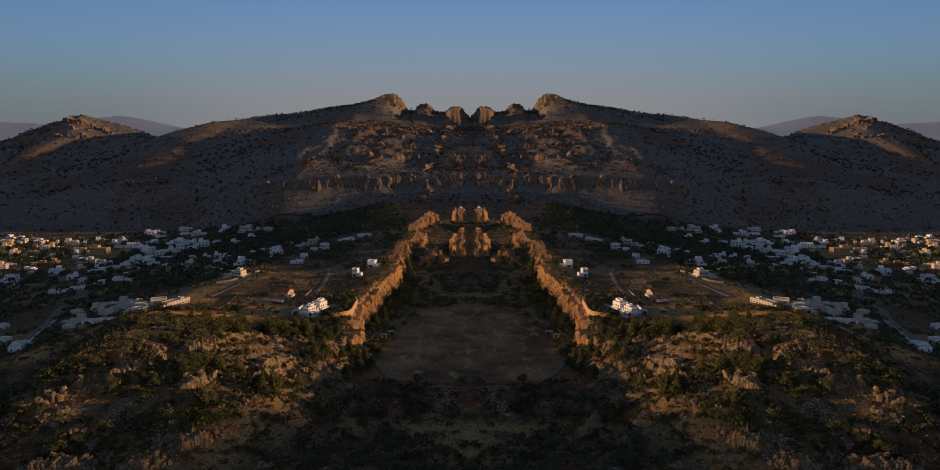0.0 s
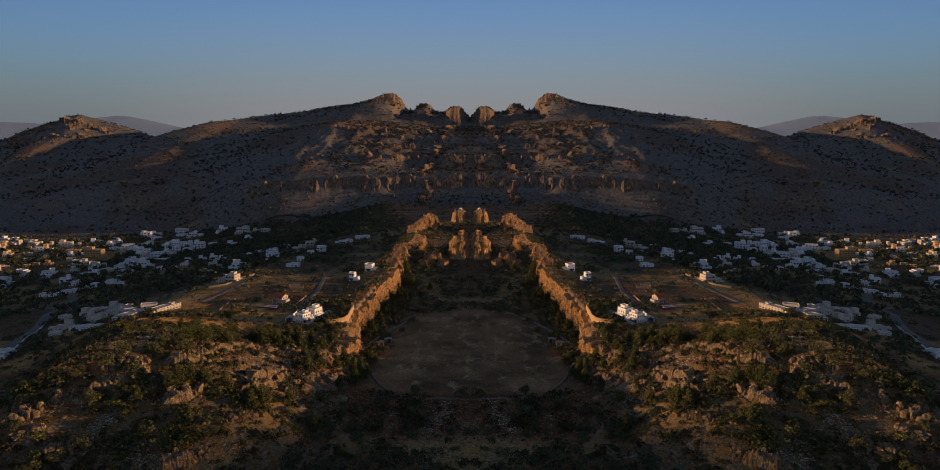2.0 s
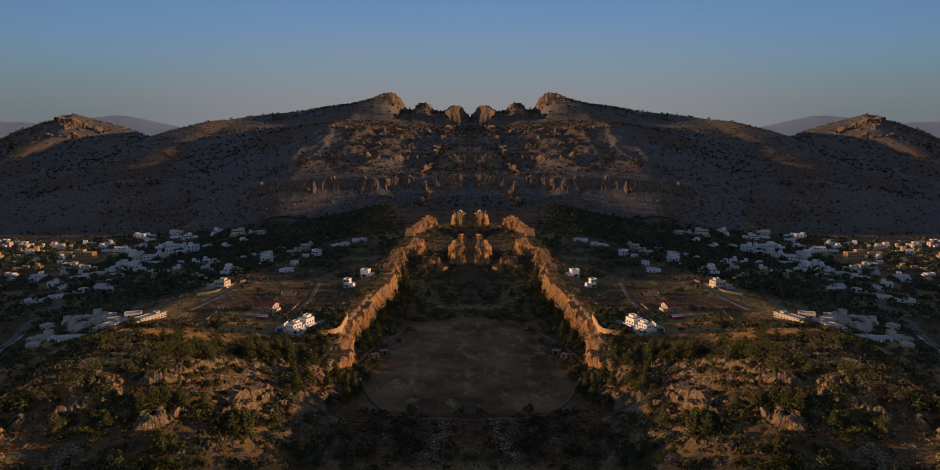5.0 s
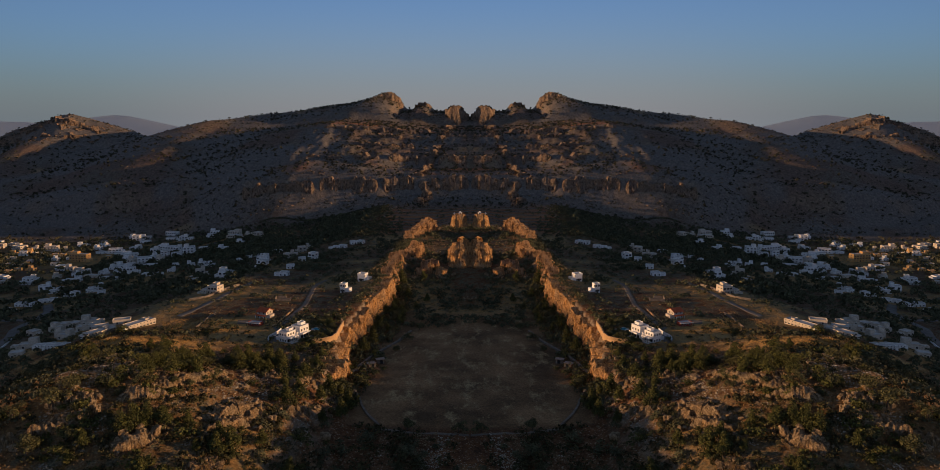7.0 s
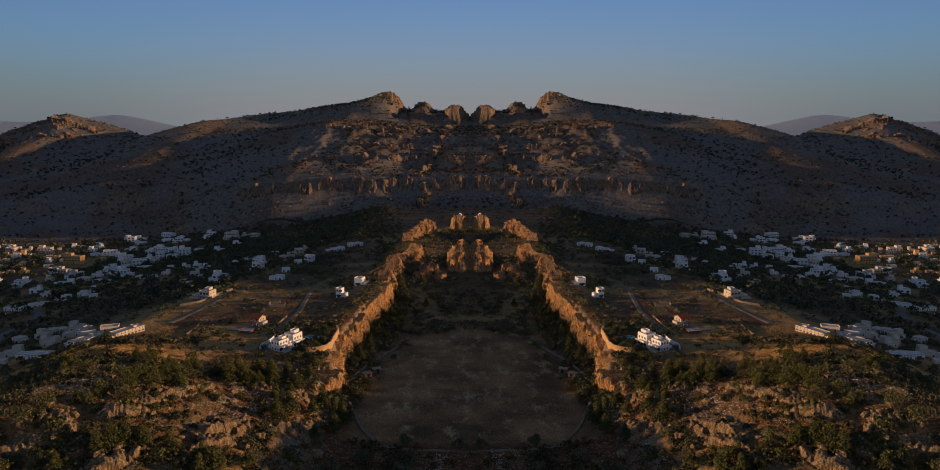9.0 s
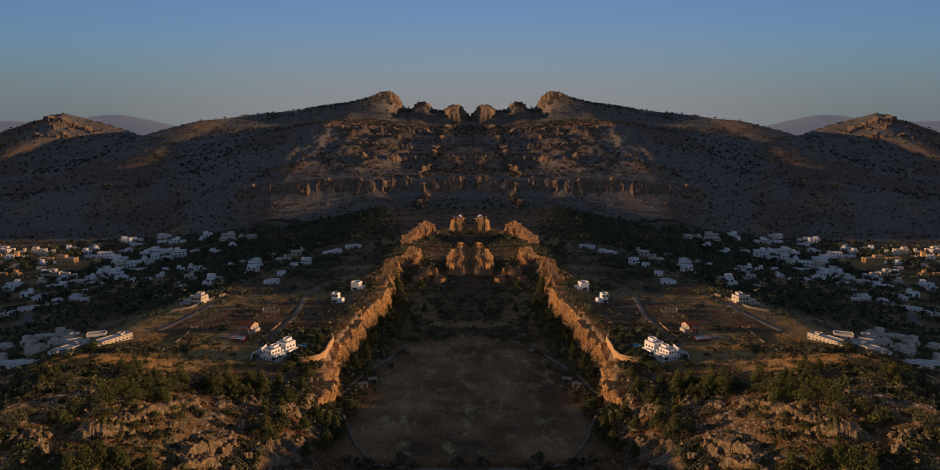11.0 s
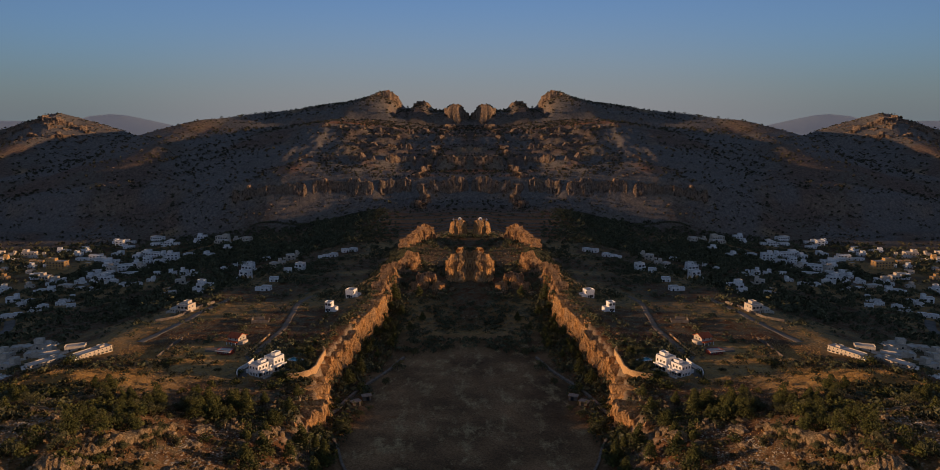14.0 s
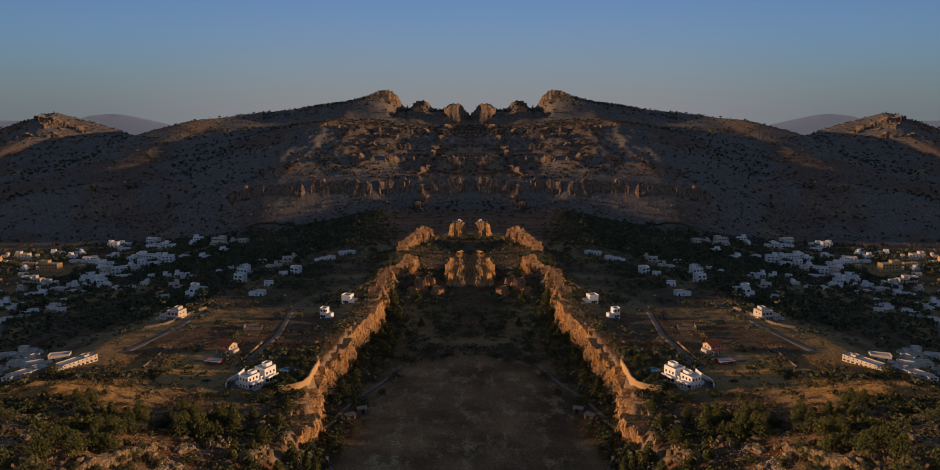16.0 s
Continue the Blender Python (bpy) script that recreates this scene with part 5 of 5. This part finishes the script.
PINE_SPOTS = (
    (80.9, 205.7, 0.95), (84.8, 205.4, 1.05), (87.3, 203.3, 1.1), (89.6, 200.7, 1.0), (89.1, 238.2, 0.9), (90.2, 232.9, 1.0), (96.2, 228.6, 1.0), (96.8, 237.0, 0.9),
    (63.2, 205.1, 1.1), (65.5, 200.7, 1.0), (66.9, 206.5, 0.9), (76.0, 208.5, 0.8), (42.5, 260.8, 1.0), (42.7, 248.4, 1.05), (49.6, 263.0, 1.1), 
    (57.9, 239.2, 1.1), (57.4, 211.8, 0.8), (75.2, 278.0, 1.1), (76.7, 266.7, 1.1), (83.7, 281.1, 1.0), (97.0, 196.0, 0.7), (48.1, 205.4, 1.0))
OLIVE_SPOTS = (
    (109.3, 214.1, 1.35), (111.5, 208, 1.5), (154.7, 264.9, 1.1), (154.8, 271.7, 1.0), (102.1, 197.6, 1.0), (109.7, 193.3, 1.2), (104.4, 207.5, 0.8), (94.6, 222.0, 0.9),
    (102.4, 218.0, 0.9), (82.0, 244.6, 0.7), (82.3, 235.8, 0.7), (79.3, 233.6, 0.7), (83.8, 228.9, 0.7), (87.2, 227.1, 0.75), (103.1, 177.9, 1.1), (107.6, 173.6, 0.9),
    (113.1, 168.9, 1.0), (124.7, 182.9, 0.9), (132.8, 185.4, 1.1), (120.5, 205.1, 1.0), (130, 222, 0.9), (138, 240, 1.1), (142, 214, 0.8))
for kind, spots in (("pine", PINE_SPOTS), ("olive", OLIVE_SPOTS)):
    for k, (x, y, size) in enumerate(spots):
        tree(x, y, size, x * 40, kind, TREES[(k % 4) + 4 * (kind == "olive")][1])

NEAR_SHRUBS = [leaf_cloud(RNG, crown_lobes(RNG, "shrub"), 62, 0.27) for _ in range(5)]
NEAR_BUSHES = [leaf_cloud(RNG, crown_lobes(RNG, "shrub"), 240, 0.15) for _ in range(5)]
WOOD_TREES = [leaf_cloud(RNG, crown_lobes(RNG, "wood"), 34, 0.95) for _ in range(5)]
FAR_TREES = [leaf_cloud(RNG, crown_lobes(RNG, "wood"), 17, 1.5) for _ in range(5)]

free = lambda X, y: ~FIELD_EDGE(X, y)
scatter("near_scrub", sow(4200, 0, 165, 150, 330, lambda X, y: free(X, y) * (1 - 0.92 * bump_at(X, y, 143, 303, 27, 15)) * (0.2 + 0.8 * clumps(X, y, 16, 101, 0.0)), 0.5, 2.1), NEAR_SHRUBS, SCRUB, "low dry shrubs all over the rocky slope", "shrubs")
scatter("lower_scrub", sow(1100, 42, 112, 150, 222, lambda X, y: 0.3 + 0.7 * clumps(X, y, 12, 138, 0.05), 0.4, 1.7), NEAR_SHRUBS, SCRUB, "low thorny shrubs between the stones of the lower slope", "shrubs")
scatter("near_bushes", sow(1500, 38, 165, 160, 330, lambda X, y: free(X, y) * (1 - 0.9 * bump_at(X, y, 132, 306, 42, 26)) * (0.05 + 0.8 * clumps(X, y, 20, 117, -0.1)), 1.3, 3.0), NEAR_BUSHES, PINE, "dense rounded evergreen bushes on the rocky slope", "bushes")
scatter("cliff_bushes", sow(700, 40, 66, 270, 470, lambda X, y: (np.abs(X - cliff_line(y) - 2) < 7) * 0.75, 0.8, 2.2), NEAR_SHRUBS, WOOD, "dark bushes along the cliff's rim and foot", "shrubs")
scatter("valley_bushes", sow(330, 0, 62, 150, 243, lambda X, y: 0.15 + 0.85 * clumps(X, y, 15, 133, 0.0), 1.1, 2.6), NEAR_BUSHES, WOOD, "dark rounded bushes among scree in the valley", "bushes")
scatter("outer_scrub", sow(900, 88, 172, 150, 280, lambda X, y: 0.25 + 0.75 * clumps(X, y, 18, 121, 0.05), 0.6, 2.0), NEAR_SHRUBS, SCRUB, "low shrubs over the outer slope", "shrubs")
scatter("west_scrub", sow(2400, 118, 235, 190, 345, lambda X, y: (1 - 0.92 * bump_at(X, y, 146, 303, 27, 15)) * (0.2 + 0.8 * clumps(X, y, 20, 134, 0.0)), 0.7, 2.4), NEAR_SHRUBS, WOOD, "dark shrubs over the falling outer slope", "shrubs")
scatter("terrace_scrub", sow(620, 0, 125, 640, 866, lambda X, y: 0.2 + 0.8 * clumps(X, y * 2, 30, 135, 0.0), 0.3, 0.75), WOOD_TREES, WOOD, "dark bushes along the old field terraces", "shrubs")
scatter("hedge", np.stack([np.linspace(104, 262, 130), 868 + 5 * np.sin(np.linspace(0, 9, 130)), relief(np.linspace(104, 262, 130), 868 + 5 * np.sin(np.linspace(0, 9, 130))) - 0.3, np.full(130, 0.62), np.linspace(0, 90, 130)], -1), WOOD_TREES, WOOD, "dark row of trees along the mountain's foot", "hedge")
scatter("valley_scrub", sow(1500, 0, 60, 370, 640, lambda X, y: free(X, y) * (0.15 + 0.85 * clumps(X, y, 20, 102, 0.15)), 1.0, 2.6), NEAR_SHRUBS, WOOD, "dark shrubs between the rocks of the valley head", "shrubs")
scatter("valley_edge_scrub", sow(650, 34, 60, 250, 470, lambda X, y: (X > 43 - 0.05 * (y - 250)) * (X < cliff_line(y) + 1) * 0.9, 1.2, 2.9), NEAR_SHRUBS, WOOD, "dark bushes along the foot of the cliff", "shrubs")
scatter("plateau_scrub", sow(6000, 50, 240, 332, 700, lambda X, y: 0.15 + 0.85 * clumps(X, y, 35, 103, 0.0), 0.7, 2.5), NEAR_SHRUBS, WOOD, "scattered dark shrubs on the plateau", "shrubs")
scatter("town_trees", sow(4300, 115, 640, 380, 840, lambda X, y: (0.25 + 0.75 * clumps(X, y, 45, 104, 0.12)) * ease(0, 40, X - np.interp(y, [380, 470, 560, 700, 840], [185, 130, 125, 110, 100])), 0.8, 1.7, 1.0), WOOD_TREES, WOOD, "dark trees between the houses of the town", "trees")
scatter("hillside_wood", sow(6400, 50, 380, 670, 868, lambda X, y: ease(60, 95, X - 0.12 * (y - 700)) * (0.3 + 0.7 * clumps(X, y, 60, 105, 0.3)), 0.55, 1.15, 1.0), WOOD_TREES, WOOD, "dense dark pine wood at the mountain's foot", "wood")
scatter("mountain_scrub", sow(14000, 0, 1050, 840, 1560, lambda X, y: 0.35 + 0.65 * clumps(X, y, 60, 106, -0.05), 0.3, 1.05), FAR_TREES, UPSCRUB, "scattered dark bushes over the mountain", "shrubs")
scatter("foot_scrub", sow(1500, 40, 460, 845, 940, lambda X, y: 0.25 + 0.75 * clumps(X, y, 40, 136, 0.05), 0.25, 0.6), FAR_TREES, UPSCRUB, "dark bushes along the mountain's foot", "shrubs")
scatter("crest_scrub", sow(900, 150, 620, 1250, 1580, lambda X, y: ease(-120, -10, y - crest_line(X)) * (y < crest_line(X) + 10) * clumps(X, y, 60, 107, 0.2), 0.35, 0.75, 0, 0.6), FAR_TREES, UPSCRUB, "bushes along the mountain's crest", "shrubs")


def tuft(rng):
    """A tuft of upright dry grass blades."""
    n = 4
    a, foot = rng.uniform(0, 6.28, n), rng.normal(size=(n, 2)) * 0.3
    tip = foot + rng.normal(size=(n, 2)) * 0.25
    side = np.stack([np.cos(a), np.sin(a)], 1)
    high, wide = rng.uniform(0.5, 1.1, n), rng.uniform(0.1, 0.2, n)[:, None]
    rows = [(foot - side * wide, 0 * high - 0.1), (foot + side * wide, 0 * high - 0.1), (tip + side * wide * 0.4, high), (tip - side * wide * 0.4, high)]
    v = np.stack([np.concatenate([p, z[:, None]], 1) for p, z in rows], 1).reshape(-1, 3)
    return v, np.arange(4 * n).reshape(-1, 4)


TUFTS = [tuft(RNG) for _ in range(6)]
# grass thins out near y 360, its edge standing in for the plateau's shade
grassy = lambda X, y: (0.1 + 0.9 * ease(-0.1, 0.35, rough(X, y * 1.6, 22, 118, 3) + 0.5 * bump_at(X, y, 142, 304, 26, 15))) * (1 - 0.93 * ease(354, 368, y + 4 * rough(X, y, 15, 122, 2)))
scatter("dry_grass", sow(62000, 82, 172, 284, 412, grassy, 0.2, 0.42), TUFTS, GRASS, "tall dry straw-coloured grass on the plateau", "grass")
scatter("straw_patch", sow(15000, 108, 172, 284, 324, lambda X, y: bump_at(X, y, 143, 303, 24, 13), 0.25, 0.5), TUFTS, GRASS, "golden dry grass on the open shoulder of the hill", "grass")
scatter("slope_grass", sow(12000, 46, 165, 165, 300, lambda X, y: ease(0.0, 0.3, rough(X, y, 20, 119, 3)), 0.2, 0.45), TUFTS, GRASS, "dry grass between stones on the slope", "grass")
scatter("rim_grass", sow(6000, 58, 90, 335, 470, lambda X, y: ease(-0.05, 0.3, rough(X, y, 20, 120, 3)) * (1 - 0.9 * ease(366, 378, y)), 0.2, 0.45), TUFTS, GRASS, "dry grass near the cliff's rim", "grass")


def boulder_mesh(name, rng, detail, material, tall=0.8):
    """A cracked, angular block of limestone."""
    bm = bmesh.new()
    bmesh.ops.create_icosphere(bm, subdivisions=detail, radius=1)
    shift = Vector(rng.uniform(-50, 50, 3))
    for v in bm.verts:
        p = v.co.copy()
        cell = noise.voronoi(p * 1.3 + shift)[0]
        fine = noise.voronoi(p * 3.6 + shift)[0]
        n = 0.8 + 0.38 * (cell[1] - cell[0]) + 0.34 * (fine[1] - fine[0]) + 0.24 * noise.fractal(p * 2.2 + shift, 0.8, 2.1, 5)
        v.co = Vector((p.x * n * 1.3, p.y * n * 0.95, p.z * n * tall * 0.8))
    mesh = bpy.data.meshes.new(name)
    bm.to_mesh(mesh)
    bm.free()
    mesh.materials.append(material)
    return mesh


OUTCROPS = [boulder_mesh("rock_outcrop", RNG, 3, CRAG) for _ in range(6)]


def outcrops(count, x0, x1, y0, y1, density, low, high):
    for x, y, z, size, turn in sow(count, x0, x1, y0, y1, density, low, high, 1.0, 0.15):
        ob = new("rock_outcrop", OUTCROPS[int(RNG.integers(6))])
        ob.matrix_basis = pose(-x, y, z, RNG.uniform(-12, 12), RNG.uniform(-12, 12), math.degrees(turn))
        ob.scale = (size, size, size)
        tagged(ob, "weathered grey limestone outcrop among shrubs", "rock", "limestone outcrops")
        other = new("rock_outcrop", ob.data)
        other.matrix_basis = MIRROR @ ob.matrix_basis
        tagged(other, ob["label"], "rock", "limestone outcrops")



def block_mesh(rng):
    """An angular, faceted block of limestone."""
    bm = bmesh.new()
    for _ in range(15):
        p = Vector(rng.normal(size=3)).normalized()
        k = max(abs(p.x), abs(p.y), abs(p.z)) ** 0.55
        bm.verts.new(p / k * rng.uniform(0.8, 1.12))
    made = bmesh.ops.convex_hull(bm, input=bm.verts)
    bmesh.ops.delete(bm, geom=list({v for v in made["geom_interior"] + made["geom_unused"] if isinstance(v, bmesh.types.BMVert)}), context="VERTS")
    mesh = bpy.data.meshes.new("block")
    bm.to_mesh(mesh)
    bm.free()
    mesh.materials.append(CRAG)
    return mesh


BLOCKS = [block_mesh(RNG) for _ in range(12)]


def crag(line, tall=1.0, label="grey limestone crag of cracked blocks on the slope"):
    """A belt of cracked, angular limestone blocks, wedged together along a line of (distance from the middle, y)."""
    line = np.array(line, float)
    along = np.concatenate([[0], np.cumsum(np.hypot(np.diff(line[:, 0]), np.diff(line[:, 1])))])
    where, shapes, s = [], [], 0.0
    while s < along[-1]:
        x, y = np.interp(s, along, line[:, 0]), np.interp(s, along, line[:, 1])
        bell = 0.35 + 0.65 * math.sin(math.pi * min(1, max(0, (s + 1) / (along[-1] + 2)))) * RNG.uniform(0.5, 1.0)
        for row in range(4):
            if RNG.random() < 0.2:
                continue
            size = RNG.uniform(0.5, 1.3) * (0.6 + 0.4 * bell) * tall**0.4
            turn = Matrix.Rotation(RNG.normal() * 0.5, 4, "Z") @ Matrix.Rotation(RNG.normal() * 0.25, 4, "X")
            shapes.append(turn @ Matrix.Diagonal((size * RNG.uniform(0.7, 1.1), size * 0.85, size * RNG.uniform(0.8, 1.6), 1)))
            where.append((x + RNG.normal() * 0.8 - 0.5 * row, y + RNG.normal() * 0.8 + 0.5 * row, bell * tall * (0.42 * row - 0.3)))
        s += RNG.uniform(0.65, 1.2)
    where = np.array(where)
    where[:, 2] += relief(where[:, 0], where[:, 1])
    foot = Vector((-where[0, 0], where[0, 1], where[0, 2]))
    rows = []
    for f in np.linspace(0, along[-1], max(4, int(along[-1] / 2))):
        x, y = float(np.interp(f, along, line[:, 0])), float(np.interp(f, along, line[:, 1]))
        z = ground_at(x, y)
        rows.append((x, y, z - 2, z + tall * (0.4 + 1.0 * math.sin(math.pi * f / along[-1])), 2.5))
    rock_wall("rock_ledge", rows, "cracked limestone face of a low crag", CRAG, "rock", seed=500 + int(9 * line[0, 0]), step=0.35, flute=1.1, jag=1.2, saw=0.6, grain=0.4)
    thing = empty("rock_crag", Matrix.Translation(foot), label, "rock", "limestone crags")
    for (px, py, pz), m in zip(where, shapes):
        put("block", BLOCKS[int(RNG.integers(12))], thing, Matrix.Translation(Vector((-px, py, pz)) - foot) @ m)
    twin(thing)


for line, tall in (
        (((59.5, 224.6), (63.5, 226), (66.5, 228), (69.4, 224.3), (71.4, 219), (74.5, 214)), 2.1), (((62, 218), (66, 220.5), (69, 216), (72, 210)), 1.5),
        (((87, 217), (90.4, 215.5), (93.9, 215.2), (96, 211.6)), 2.2), (((83.3, 252), (83.6, 243), (85.3, 235), (88.8, 227.3), (90.9, 221)), 1.2),
        (((100.4, 206.3), (104.4, 202.7), (110.9, 199.9), (115, 199)), 1.6), (((80, 202), (82.6, 200.5), (85.4, 199), (88, 196.9), (90.6, 194.8)), 1.9),
        (((70.5, 173.5), (74.1, 171.4), (76.9, 169.9), (81, 167.5)), 2.1), (((124, 188.3), (128.5, 189), (132, 188.7), (136, 187.5)), 1.7),
        (((80, 162.9), (84, 162.4), (89, 162.8), (93.3, 163.2)), 1.6), (((97, 164.5), (103.3, 164.4), (110.6, 163.5), (119.5, 162)), 2.0),
        (((116.7, 196.9), (119.4, 195.9), (123, 194.8)), 1.3), (((57, 262), (60, 258), (61, 252)), 1.6), (((91.4, 271.8), (96.8, 272.4), (99, 267)), 0.9),
        (((93, 229), (97, 228.4), (101, 226)), 1.1), (((113, 208), (106, 209), (101, 211)), 1.2), (((66, 280), (61, 285), (56.5, 291)), 1.4),
        (((53, 240), (57, 236), (60, 232)), 1.0), (((70.5, 190), (67, 194), (64, 198)), 1.1), (((66, 266), (71, 262), (75, 263)), 1.2), (((104, 176), (110, 178), (115, 176)), 1.3)):
    crag(line, tall)
outcrops(190, 50, 150, 165, 300, lambda X, y: ease(0.0, 0.35, rough(X, y, 30, 111, 2)), 0.6, 2.6)
outcrops(84, 44, 82, 215, 306, lambda X, y: 0.8 + 0 * X, 0.7, 2.3)
outcrops(24, 8, 52, 440, 520, lambda X, y: 0.6 + 0 * X, 1.0, 2.8)


def stone_template(rng):
    bm = bmesh.new()
    bmesh.ops.create_icosphere(bm, subdivisions=1, radius=1)
    v = np.array([v.co[:] for v in bm.verts]) * rng.uniform(0.6, 1.2, (len(bm.verts), 1)) * np.array([1.2, 0.9, 0.6])
    f = np.array([[q.index for q in p.verts] for p in bm.faces])
    bm.free()
    return v, f


STONES = [stone_template(RNG) for _ in range(6)]
scatter("scree", sow(26000, 6, 120, 150, 262, lambda X, y: free(X, y) * ease(0.1, 0.45, rough(X * 1.5 + y * 0.5, y * 0.6 - X * 0.3, 13, 131, 3)), 0.1, 0.42, 0, -0.1), STONES, SCREE, "pale angular scree in streaks over the slope", "stones")
scatter("loose_stones", sow(20000, 0, 165, 150, 330, lambda X, y: free(X, y) * (0.1 + 0.9 * clumps(X, y, 14, 112, -0.05)), 0.12, 0.7, 0, -0.1), STONES, CRAG, "loose pale stones strewn over the slope", "stones")
scatter("rim_stones", sow(3600, 48, 72, 262, 470, lambda X, y: np.exp(-((X - cliff_line(y) - 2) / 5.0) ** 2), 0.3, 1.5, -9, 0.1), STONES, CLIFF, "broken ochre stones along the cliff's rim", "stones")
scatter("valley_stones", sow(2500, 0, 60, 380, 640, lambda X, y: clumps(X, y, 20, 113, 0.0), 0.3, 1.2, 0, -0.1), STONES, CRAG, "pale rubble below the rock ribs", "stones")
scatter("mountain_stones", sow(9000, 0, 520, 880, 1540, lambda X, y: 0.1 + clumps(X, y, 40, 114, -0.1), 0.5, 2.2, 0, -0.1), STONES, UPLAND_ROCK, "pale limestone knobs on the mountain side", "stones")
scatter("knoll_stones", sow(1500, 650, 960, 1270, 1385, lambda X, y: 0.2 + 0.8 * clumps(X, y, 30, 137, 0.0), 0.6, 2.4, 0, -0.1), STONES, UPLAND_ROCK, "pale limestone knobs on the knoll", "stones")
scatter("plateau_stones", sow(4000, 46, 200, 325, 690, lambda X, y: 0.1 + 0.9 * clumps(X, y, 22, 115, -0.15), 0.2, 0.9, 0, -0.1), STONES, CRAG, "pale stones strewn over the plateau", "stones")
scatter("crag_scrub", sow(2600, 0, 200, 870, 1500, lambda X, y: 0.3 + 0.7 * clumps(X, y, 30, 116, 0.1), 0.3, 0.85), FAR_TREES, UPSCRUB, "dark bushes between the mountain's crags", "shrubs")
